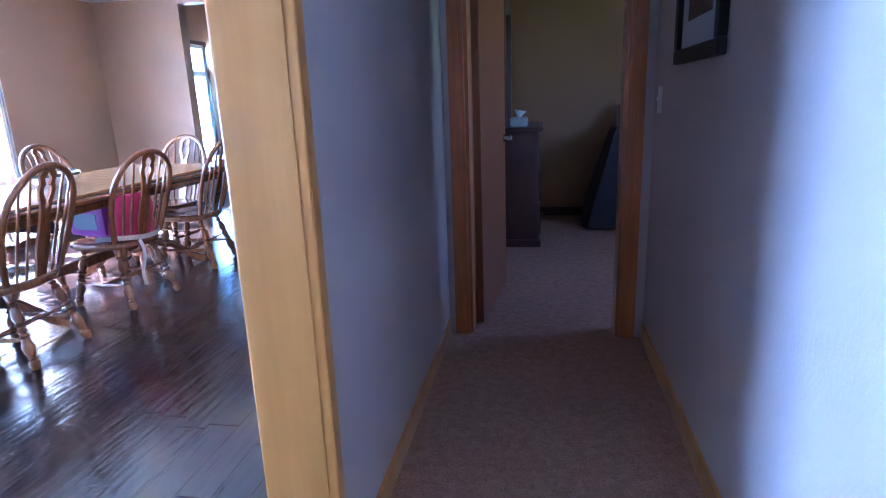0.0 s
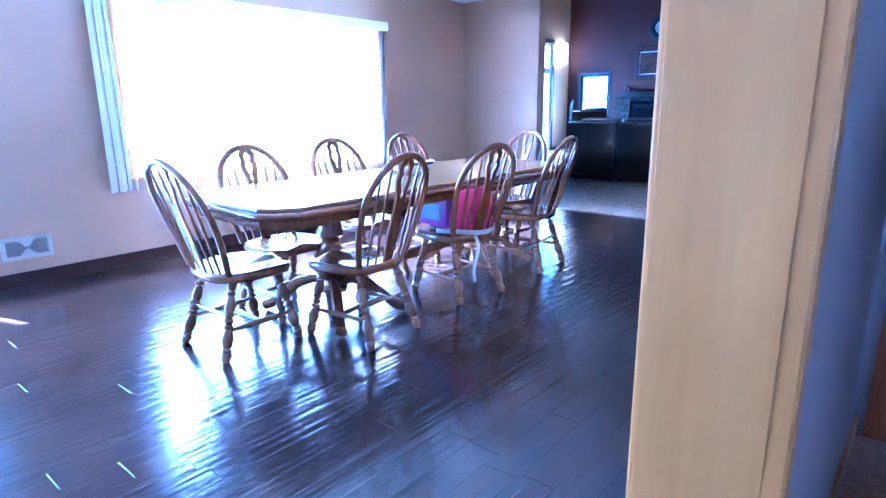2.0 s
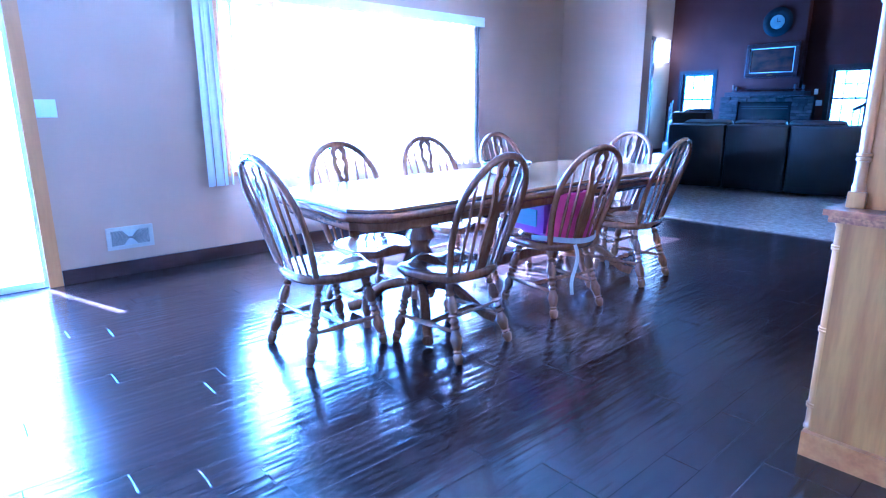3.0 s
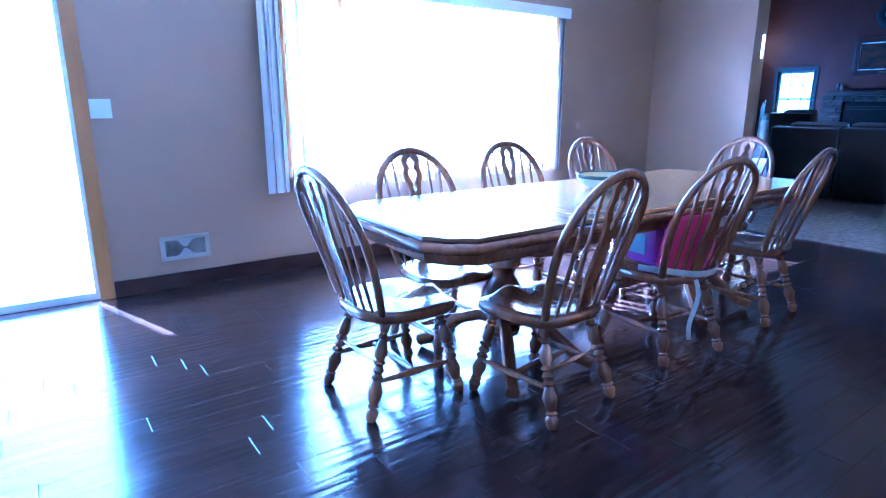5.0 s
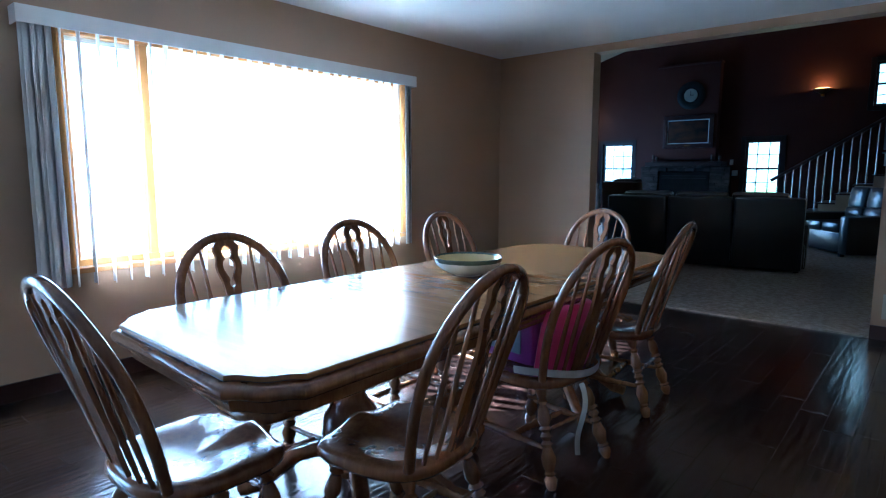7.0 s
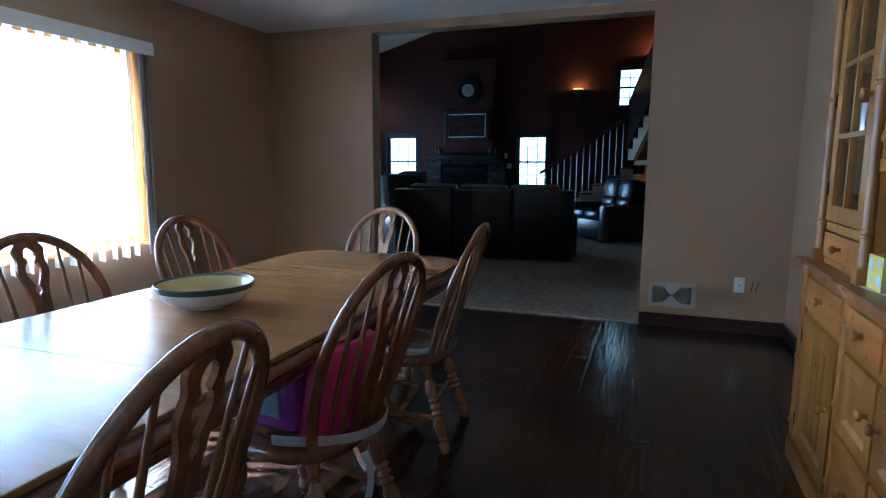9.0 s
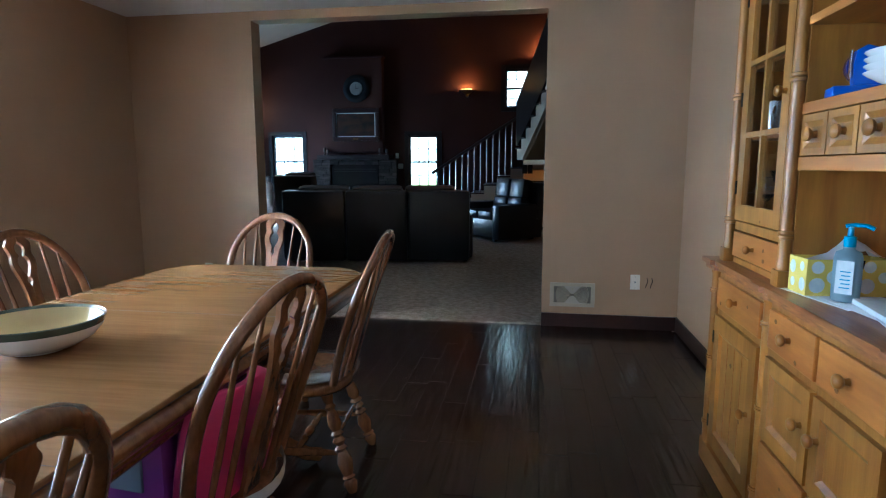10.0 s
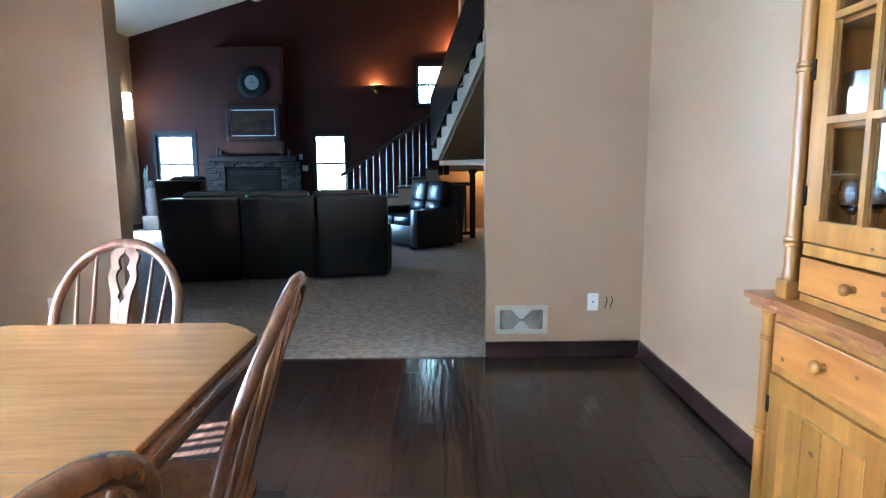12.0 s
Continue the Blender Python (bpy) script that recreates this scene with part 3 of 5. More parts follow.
part("handle", hd, M_CHROME, leaf, "satin lever handle")
for z in (0.25, 1.02, 1.8):
    part("hinge", one(-0.012, 0.004, -0.024, -0.018, z - 0.045, z + 0.045), M_BRASS, leaf)
pf = thing("framed_picture", "black framed picture with grey mat on the hallway wall", "picture", at=(0.86, 2.42, 1.32))
bm = bmesh.new()
for b in ((-0.29, 0.29, 0, 0.05), (-0.29, 0.29, 0.75, 0.80), (-0.29, -0.24, 0.05, 0.75), (0.24, 0.29, 0.05, 0.75)):
    box(bm, -0.028, 0, *b, 0.006)
part("frame", bm, M_BLACK, pf)
part("mat_board", one(-0.010, -0.004, -0.24, 0.24, 0.05, 0.75), M_MATBOARD, pf, "pale grey mat board")
part("print", one(-0.013, -0.0101, -0.15, 0.15, 0.14, 0.66), M_PHOTO, pf, "dark photographic print")

# ---- bedroom beyond the hall ----
dr = thing("dresser", "dark cherry dresser with tall mirror posts", "dresser", at=(0.10, 5.45, 0.004))
part("body", one(-0.24, 0.22, -0.38, 0.62, 0.06, 0.95, 0.006), M_DRESSER, dr)
part("top", one(-0.24, 0.26, -0.42, 0.66, 0.95, 0.985, 0.01), M_DRESSER, dr)
part("plinth", one(-0.24, 0.24, -0.40, 0.64, 0, 0.06, 0.006), M_DRESSER, dr)
for k in range(3):
    d = part("drawer", one(0.22, 0.232, -0.34, 0.58, 0.10 + 0.28 * k, 0.36 + 0.28 * k, 0.004), M_DRESSER, dr)
    for y in (-0.1, 0.34):
        bm = bmesh.new()
        lathe(bm, [(0, 0.006), (0.5, 0.006), (0.7, 0.016), (1, 0.010)], (0.232, y, 0.23 + 0.28 * k), (0.262, y, 0.23 + 0.28 * k), 8)
        part("knob", bm, M_BRASS, d, smooth=True)
part("mirror_post", one(-0.10, -0.04, -0.36, -0.30, 0.985, 2.05, 0.012), M_DRESSER, dr)
part("mirror_post", one(-0.10, -0.04, 0.54, 0.60, 0.985, 2.05, 0.012), M_DRESSER, dr)
part("mirror_rail", one(-0.10, -0.04, -0.30, 0.54, 1.95, 2.05, 0.012), M_DRESSER, dr)
part("mirror", one(-0.075, -0.065, -0.30, 0.54, 1.05, 1.95), mat("mirror_silver", (0.8, 0.8, 0.8), None, 0.03, metal=1.0), dr, "mirror glass")
tb = thing("tissue_packet", "white and green tissue packet on the dresser", "packet", at=(0.16, 5.25, 0.989))
part("wrapper", one(-0.07, 0.07, -0.11, 0.11, 0, 0.075, 0.02), M_MATBOARD, tb)
bm = bmesh.new()
lathe(bm, [(0, 0.012), (0.5, 0.03), (1, 0.05)], (0, 0, 0.07), (0.01, 0, 0.13), 9)
part("tissue", bm, M_PAPER, tb, smooth=True)
bed = thing("bed", "bed with dark plum bedspread falling to the floor", "bed", at=(1.30, 6.02, 0.004))
q = bmesh.new()
rows = []
for k, (grow, z) in enumerate(((0.0, 0.92), (0.03, 0.86), (0.10, 0.62), (0.20, 0.3), (0.27, 0.02))):
    ring = []
    for j in range(40):
        a = j * math.tau / 40
        c, s = math.cos(a), math.sin(a)
        f = 1 / max(abs(c), abs(s)) ** 0.85
        w = 1 + 0.025 * math.sin(9 * a) * k / 4
        ring.append(q.verts.new(((0.30 + grow) * c * f * w, (0.42 + grow * 0.9) * s * f * w, z)))
    rows.append(ring)
for lo, hi in zip(rows, rows[1:]):
    for j in range(40):
        q.faces.new((lo[j], lo[(j + 1) % 40], hi[(j + 1) % 40], hi[j]))
q.faces.new(rows[0])
part("bedspread", q, M_QUILT, bed, smooth=True)
part("pillow", one(-0.10, 0.22, -0.25, 0.05, 0.93, 1.03, 0.045), M_PAPER, bed, "pale pillow", smooth=True)
part("headboard", one(-0.24, 0.5, 0.36, 0.40, 0.004, 1.12, 0.01), M_DRESSER, bed, "dark wooden headboard")
bed.scale = (1.0, 0.56, 1.0)


# ---- dining table ----
def corner_outline(hw, hl, c):
    """A long table outline with cut corners, each with a lobe in its middle; the near end stands a little askew."""
    q = []
    for j in range(17):
        t = j / 16
        out = 0.013 * math.sin(math.pi * t) ** 4 - 0.003 * math.sin(math.pi * t) ** 0.5
        q.append((hw - c * t + out, hl - c * (1 - t) + out))
    pts = q + [(-x, y) for x, y in q[::-1]] + [(-x, -y) for x, y in q] + [(x, -y) for x, y in q[::-1]]
    return [(x, y - 0.05 * x if y < 0 else y) for x, y in pts]


table = thing("dining_table", "long golden oak dining table with moulded apron on two pedestals", "table", at=(-2.745, 3.545, 0.0), turn=0.6)
HW, HL = 0.482, 1.395
bm = bmesh.new()
prism(bm, corner_outline(HW, HL, 0.142), 0.757, 0.770, lambda a, b, c: (a, b, c), 0.005)
part("tabletop", bm, M_TABLE, table)
for y in (-0.475, 0.475):
    part("leaf_seam", one(-HW + 0.004, HW - 0.004, y - 0.0008, y + 0.0008, 0.766, 0.7703), M_DARKTRIM, table, "fine dark seam between table leaves")
bm = bmesh.new()
prism(bm, corner_outline(HW - 0.004, HL - 0.004, 0.142), 0.752, 0.7568, lambda a, b, c: (a, b, c))
part("groove", bm, M_DARKTRIM, table, "dark line under the top")
bm = bmesh.new()
levels = [(0.004, 0.7518), (0.013, 0.7495), (0.019, 0.742), (0.021, 0.731), (0.018, 0.720), (0.010, 0.711), (-0.006, 0.706), (-0.018, 0.702), (-0.022, 0.686), (-0.024, 0.668), (-0.028, 0.660), (-0.06, 0.656), (-0.06, 0.664)]
rings = [[bm.verts.new((x, y, z)) for x, y in corner_outline(HW + g, HL + g, 0.142)] for g, z in levels]
for lo, hi in zip(rings, rings[1:]):
    for k in range(len(lo)):
        bm.faces.new((lo[k], lo[(k + 1) % len(lo)], hi[(k + 1) % len(lo)], hi[k]))
bm.faces.new(rings[0])
bm.faces.new(rings[-1][::-1])
part("apron", bm, M_CHAIR, table, smooth=True)
VASE = [(0, 0.085), (0.05, 0.09), (0.08, 0.06), (0.13, 0.055), (0.17, 0.085), (0.30, 0.112), (0.42, 0.105), (0.52, 0.07), (0.58, 0.052), (0.64, 0.06), (0.68, 0.085), (0.72, 0.085), (0.78, 0.07), (0.9, 0.075), (1, 0.11)]
for y in (-0.72, 0.72):
    bm = bmesh.new()
    lathe(bm, VASE, (0, y, 0.14), (0, y, 0.645), 18)
    ped = part("pedestal", bm, M_CHAIR, table, "turned vase-shaped pedestal", smooth=True)
    for a in (35, 145, 215, 325):
        bm = bmesh.new()
        ca, sa = math.cos(radians(a)), math.sin(radians(a))
        tube(bm, [(ca * r, y + sa * r, z) for r, z in ((0.03, 0.20), (0.12, 0.215), (0.22, 0.185), (0.31, 0.11), (0.38, 0.055), (0.44, 0.035))], 0.030, 0.036, 8)
        part("foot", bm, M_CHAIR, ped, smooth=True)
part("stretcher", one(-0.03, 0.03, -0.64, 0.64, 0.20, 0.27, 0.008), M_CHAIR, table)

# ---- chairs ----
LEG = [(0, 0.016), (0.03, 0.019), (0.10, 0.022), (0.13, 0.017), (0.15, 0.021), (0.17, 0.017), (0.20, 0.020), (0.30, 0.024), (0.40, 0.017), (0.43, 0.022), (0.46, 0.016),
       (0.50, 0.021), (0.54, 0.016), (0.57, 0.022), (0.60, 0.017), (0.66, 0.022), (0.76, 0.019), (0.80, 0.015), (0.83, 0.020), (0.86, 0.015), (0.90, 0.018), (0.96, 0.021), (1, 0.018)]
RUNG = [(0, 0.009), (0.12, 0.011), (0.22, 0.014), (0.26, 0.011), (0.29, 0.016), (0.32, 0.012), (0.42, 0.016), (0.5, 0.018), (0.58, 0.016), (0.68, 0.012), (0.71, 0.016), (0.74, 0.011), (0.78, 0.014), (0.88, 0.011), (1, 0.009)]
SEAT_Z, LEAN = 0.435, radians(20)


def seat_edge(a):
    """Half outline of the saddle seat: broad at the front, round at the back."""
    c, s = math.cos(a), math.sin(a)
    n = 4.2 if s > 0 else 2.7
    f = (abs(c) ** n + abs(s) ** n) ** (-1 / n)
    return 0.236 * c * f * (1 + 0.04 * s), 0.215 * s * f


def back_at(u, v, w=0.0):
    """A place on the leaning back: u across, v up, w out of its plane."""
    bow = 0.05 * (1 - (u / 0.235) ** 2)
    return (u, -0.145 - bow * (1 - v / 0.7) - v * math.sin(LEAN) + w * math.cos(LEAN), SEAT_Z - 0.005 + v * math.cos(LEAN) + w * math.sin(LEAN))


def strip(bm, samples, thick):
    """A board on the chair back between two edges given at heights: (v, left, right)."""
    front = [[bm.verts.new(back_at(u, v, w)) for u in (a, b)] for w in (-thick, thick) for v, a, b in samples]
    n = len(samples)
    lo, hi = front[:n], front[n:]
    for k in range(n - 1):
        bm.faces.new((lo[k][0], lo[k][1], lo[k + 1][1], lo[k + 1][0]))
        bm.faces.new((hi[k][0], hi[k + 1][0], hi[k + 1][1], hi[k][1]))
        for e in (0, 1):
            bm.faces.new((lo[k][e], lo[k + 1][e], hi[k + 1][e], hi[k][e]))
    bm.faces.new((lo[0][0], hi[0][0], hi[0][1], lo[0][1]))
    bm.faces.new((lo[-1][0], lo[-1][1], hi[-1][1], hi[-1][0]))


def dining_chair():
    ch = thing("dining_chair", "golden oak bow-back dining chair with pierced splat and saddle seat", "chair", "chairs round the dining table")
    bm = bmesh.new()
    N, rad = 36, [0.0, 0.3, 0.55, 0.75, 0.9, 0.97, 1.0]

    def dip(x, y, r):
        saddle = -0.026 * max(0, 1 - ((x / 0.19) ** 2 + ((y + 0.02) / 0.17) ** 2)) - 0.004
        ridge = 0.016 * math.exp(-(x / 0.04) ** 2) * max(0, y / 0.2) - 0.010 * (math.exp(-((abs(x) - 0.115) / 0.05) ** 2)) * max(0, y / 0.2) ** 2
        return SEAT_Z + saddle + ridge - (0.010 if r >= 1 else 0.003 if r > 0.95 else 0)
    mid = bm.verts.new((0, 0, dip(0, 0, 0)))
    rings = []
    for r in rad[1:]:
        rings.append([bm.verts.new((x * r, y * r, dip(x * r, y * r, r))) for x, y in (seat_edge(k * math.tau / N) for k in range(N))])
    for g, z in ((1.0, -0.036), (0.96, -0.050), (0.80, -0.056)):
        rings.append([bm.verts.new((x * g, y * g, SEAT_Z + z)) for x, y in (seat_edge(k * math.tau / N) for k in range(N))])
    for k in range(N):
        bm.faces.new((mid, rings[0][k], rings[0][(k + 1) % N]))
    for lo, hi in zip(rings, rings[1:]):
        for k in range(N):
            bm.faces.new((lo[k], hi[k], hi[(k + 1) % N], lo[(k + 1) % N]))
    bm.faces.new(rings[-1])
    part("seat", bm, M_CHAIR, ch, smooth=True)
    feet = {}
    for sx in (-1, 1):
        for sy, (tx, ty, fx, fy) in ((1, (0.15, 0.13, 0.205, 0.205)), (-1, (0.14, -0.12, 0.20, -0.235))):
            bm = bmesh.new()
            a, b = Vector((sx * fx, fy, 0.0)), Vector((sx * tx, ty, SEAT_Z - 0.045))
            lathe(bm, [(h, (0.0195 + (r - 0.019) * 1.75) * 1.16) for h, r in LEG], a, b, 10)
            feet[sx, sy] = (a, b)
            part("leg", bm, M_CHAIR, ch, smooth=True)

    def on_leg(k, f):
        return feet[k][0].lerp(feet[k][1], f)
    for sx in (-1, 1):
        bm = bmesh.new()
        lathe(bm, RUNG, on_leg((sx, 1), 0.38), on_leg((sx, -1), 0.38), 9)
        part("side_stretcher", bm, M_CHAIR, ch, smooth=True)
    bm = bmesh.new()
    lathe(bm, [(h, r * 1.15) for h, r in RUNG], (on_leg((-1, 1), 0.38) + on_leg((-1, -1), 0.38)) / 2, (on_leg((1, 1), 0.38) + on_leg((1, -1), 0.38)) / 2, 9)
    part("cross_stretcher", bm, M_CHAIR, ch, smooth=True)
    bm = bmesh.new()
    lathe(bm, [(h, r * 0.6) for h, r in RUNG], on_leg((-1, -1), 0.55), on_leg((1, -1), 0.55), 8)
    part("rear_stretcher", bm, M_CHAIR, ch, smooth=True)
    path = []
    for k in range(6):
        v = 0.0 + 0.33 * k / 6
        path.append((0.186 + 0.050 * math.sin(min(v / 0.33, 1) * math.pi / 2), v))
    path += [(0.236 * math.cos(a), 0.33 + 0.262 * math.sin(a)) for a in [j * math.pi / 2 / 9 for j in range(10)]]
    path += [(-u, v) for u, v in path[-2::-1]]
    bm = bmesh.new()
    tube(bm, [back_at(u, v) for u, v in path], 0.0165, 0.0190, 12, side=(0, 1, 0.35))
    part("bow", bm, M_CHAIR, ch, smooth=True)
    outer = [(0.0, 0.028), (0.05, 0.028), (0.14, 0.036), (0.22, 0.032), (0.30, 0.026), (0.36, 0.028), (0.372, 0.029), (0.380, 0.030), (0.392, 0.031), (0.402, 0.033), (0.408, 0.034), (0.43, 0.040),
             (0.45, 0.044), (0.468, 0.045), (0.485, 0.042), (0.493, 0.040), (0.50, 0.039), (0.515, 0.041), (0.53, 0.045), (0.543, 0.046), (0.55, 0.044), (0.565, 0.034), (0.583, 0.032)]
    hole = {0.372: 0.003, 0.380: 0.009, 0.392: 0.010, 0.402: 0.006, 0.408: 0.006, 0.43: 0.014, 0.45: 0.021, 0.468: 0.023, 0.485: 0.018, 0.493: 0.011, 0.50: 0.012, 0.515: 0.018, 0.53: 0.018, 0.543: 0.011, 0.55: 0.003}
    bm = bmesh.new()
    strip(bm, [(v, hole.get(v, 0.0004) * 1.22, w * 1.24) for v, w in outer], 0.0065)
    strip(bm, [(v, -w * 1.24, -hole.get(v, 0.0004) * 1.22) for v, w in outer], 0.0065)
    part("splat", bm, M_CHAIR, ch, "pierced fiddle-shaped back splat")
    for u0, u1, top in ((0.088, 0.112, 0.556), (0.138, 0.176, 0.506)):
        for s in (-1, 1):
            bm = bmesh.new()
            a, b = Vector(back_at(s * u0, 0.0)), Vector(back_at(s * u1, top))
            lathe(bm, [(0, 0.007), (0.35, 0.0095), (0.7, 0.0075), (1, 0.0055)], a, b, 10)
            part("spindle", bm, M_CHAIR, ch, smooth=True)
    return ch


# x, y of the seat's middle and the way it faces
CHAIRS = [(-2.775, 2.235, 1), (-2.37, 2.727, 96), (-2.412, 3.618, 83), (-2.435, 4.50, 95), (-2.935, 4.925, 174), (-3.22, 4.32, 271), (-3.17, 3.50, 269), (-3.02, 2.70, 271)]
chair = dining_chair()
chair.matrix_basis = pose(CHAIRS[0][0], CHAIRS[0][1], 0, 0, 0, CHAIRS[0][2])
for x, y, turn in CHAIRS[1:]:
    copy_thing(chair, pose(x, y, 0, 0, 0, turn))

# ---- bowl ----
bowl = thing("serving_bowl", "cream glazed serving bowl with green rim on the table", "bowl", at=(-2.794, 3.598, 0.7715))
OUTER = [(0.062, 0.0), (0.072, 0.002), (0.075, 0.008), (0.110, 0.016), (0.150, 0.040), (0.170, 0.064), (0.1765, 0.076)]
BAND = [(0.1765, 0.076), (0.1815, 0.089), (0.1830, 0.097), (0.1800, 0.0995), (0.1770, 0.097), (0.1755, 0.090)]
INNER = [(0.1755, 0.090), (0.168, 0.072), (0.146, 0.046), (0.105, 0.023), (0.05, 0.015), (0.0005, 0.014)]
for name, profile, material, label in (("bowl_body", OUTER, M_PORCELAIN, "off-white glazed outside"), ("rim", BAND, M_GREEN, "sage green glazed rim band"), ("bowl_inside", INNER, M_CREAM, "cream glazed inside")):
    bm = bmesh.new()
    rings = [[bm.verts.new((r * math.cos(k * math.tau / 48), r * math.sin(k * math.tau / 48), z)) for k in range(48)] for r, z in profile]
    for lo, hi in zip(rings, rings[1:]):
        for k in range(48):
            bm.faces.new((lo[k], lo[(k + 1) % 48], hi[(k + 1) % 48], hi[k]))
    if profile is OUTER:
        bm.faces.new(rings[0][::-1])
    part(name, bm, material, bowl, label, smooth=True)
bowl.scale = (0.88, 0.88, 0.88)

# ---- booster seat on a chair ----
bs = thing("booster_seat", "purple and pink plastic child booster seat strapped to a dining chair", "booster seat", at=(-2.392, 3.618, 0.440), turn=83)
part("base", one(-0.155, 0.155, -0.10, 0.165, 0.0, 0.185, 0.07), M_PURPLE, bs, smooth=True)
part("arm", one(-0.185, -0.125, -0.09, 0.17, 0.03, 0.205, 0.029), M_PURPLE, bs, smooth=True)
part("arm", one(0.125, 0.185, -0.09, 0.17, 0.03, 0.205, 0.029), M_PURPLE, bs, smooth=True)
part("side_panel", one(-0.191, -0.183, -0.04, 0.12, 0.07, 0.16, 0.002), M_GREYPL, bs, "blue-grey side panel")
part("side_panel", one(0.183, 0.191, -0.04, 0.12, 0.07, 0.16, 0.002), M_GREYPL, bs, "blue-grey side panel")
bm = bmesh.new()
rows = []
for k in range(9):
    z = 0.255 * math.sin(k / 8 * math.pi / 2)
    w = 0.178 * (1 - 0.30 * (k / 8) ** 1.5 - 0.28 * max(0, (k - 5) / 3) ** 2)
    rows.append([bm.verts.new((w * math.cos(a), -0.095 - 0.055 * math.sin(a) - z * 0.10, z)) for a in [j * math.pi / 12 for j in range(13)]] +
                [bm.verts.new((w * 0.9 * math.cos(a), -0.078 - 0.045 * math.sin(a) - z * 0.10, z - 0.004)) for a in [j * math.pi / 12 for j in range(12, -1, -1)]])
for lo, hi in zip(rows, rows[1:]):
    for j in range(26):
        bm.faces.new((lo[j], lo[(j + 1) % 26], hi[(j + 1) % 26], hi[j]))
bm.faces.new(rows[0])
bm.faces.new(rows[-1])
part("back", bm, M_PINK, bs, "pink moulded seat back", smooth=True)
part("tray_top", one(-0.13, 0.13, 0.02, 0.19, 0.172, 0.186, 0.006), M_GREYPL, bs)
bm = bmesh.new()
tube(bm, [(0.20 * math.cos(a), -0.02 + 0.20 * -math.sin(a), 0.012 + 0.006 * math.sin(3 * a)) for a in [j * math.pi / 16 for j in range(17)]], 0.014, 0.0018, 6, side=(0, 0, 1))
part("strap", bm, M_STRAP, bs, "white webbing strap round the chair")
bm = bmesh.new()
tube(bm, [(-0.14 + 0.012 * math.sin(k * 0.8), -0.275 - 0.012 * math.sin(k * 0.5), 0.012 - 0.030 * k) for k in range(10)], 0.009, 0.0014, 6, side=(0.69, -0.72, 0))
part("strap_tail", bm, M_STRAP, bs, "loose white strap end hanging down")

bs.scale = (1.1, 1.1, 1.1)

# ---- ceiling fan ----
fan = thing("ceiling_fan", "ceiling fan with mahogany blades and frosted glass shades", "ceiling fan", at=(-3.06, 3.50, CEIL))
bm = bmesh.new()
lathe(bm, [(0, 0.07), (0.3, 0.075), (0.45, 0.03), (0.6, 0.10), (0.72, 0.12), (0.86, 0.115), (0.93, 0.06), (1, 0.05)], (0, 0, 0), (0, 0, -0.25), 20)
part("motor", bm, M_BRASS, fan, smooth=True)
for k in range(5):
    a = 72 * k + 102
    blade = bmesh.new()
    prism(blade, [(0.16, -0.05), (0.30, -0.062), (0.58, -0.072), (0.63, -0.06), (0.65, 0.0), (0.63, 0.06), (0.58, 0.072), (0.30, 0.062), (0.16, 0.05)], -0.004, 0.004, lambda x, y, z: (x, y, z))
    b = part("blade", blade, M_FAN, fan)
    b.matrix_basis = pose(0, 0, -0.205, 0, 0, a) @ pose(0, 0, 0, 11, 0, 0)
    ir = part("blade_iron", one(0.09, 0.22, -0.018, 0.018, -0.010, -0.004, 0.002), M_BRASS, b)
for k in range(4):
    a = radians(45 + 90 * k + 12)
    bm = bmesh.new()
    d = Vector((math.cos(a), math.sin(a), -1.1)).normalized()
    o = Vector((0.05 * math.cos(a), 0.05 * math.sin(a), -0.25))
    lathe(bm, [(0, 0.022), (0.15, 0.030), (0.45, 0.048), (0.8, 0.058), (1, 0.070), (0.985, 0.066), (0.8, 0.053), (0.45, 0.043), (0.16, 0.026)], o, o + d * 0.135, 18, cap=False)
    sh = part("shade", bm, M_SHADEGL, fan, "frosted tulip glass shade", smooth=True)
    bm = bmesh.new()
    lathe(bm, [(0, 0.012), (0.3, 0.018), (0.6, 0.028), (0.85, 0.024), (1, 0.006)], o + d * 0.02, o + d * 0.115, 12)
    part("light_bulb", bm, M_CUPGLASS, sh, smooth=True)
for x, y, ln in ((0.02, 0.0, 0.135), (-0.01, 0.06, 0.10)):
    bm = bmesh.new()
    lathe(bm, [(0, 0.0012), (1, 0.0012)], (x, y, -0.24), (x, y, -0.21 - ln), 5)
    lathe(bm, [(0, 0.002), (0.4, 0.006), (0.8, 0.007), (1, 0.002)], (x, y, -0.21 - ln), (x, y, -0.255 - ln), 8)
    part("pull_chain", bm, M_BLACK, fan, smooth=True)


# ---- pine hutch ----
hutch = thing("hutch", "knotty pine breakfront hutch with glazed doors and turned columns", "hutch", at=(-0.424, 3.95, 0))
# local: x runs into the room as negative, y along the wall
def bamboo(rings, r=0.0195):
    """A turned column with paired rings at the given heights (0 to 1)."""
    out = [(0, r + 0.003), (0.012, r + 0.004), (0.022, r + 0.001), (0.026, r)]
    for h in rings:
        for k in (-1, 1):
            c = h + 0.0065 * k
            out += [(c - 0.006, r), (c - 0.0045, r + 0.0042), (c, r + 0.0055), (c + 0.0045, r + 0.0042), (c + 0.006, r + 0.0006 * (k < 0))]
    return sorted(out + [(0.974, r), (0.978, r + 0.001), (0.988, r + 0.004), (1, r + 0.003)])


BAM, BAM_LOW = bamboo((0.098, 0.52, 0.90)), bamboo((0.12, 0.50, 0.885))
SF, CF = -0.335, -0.338


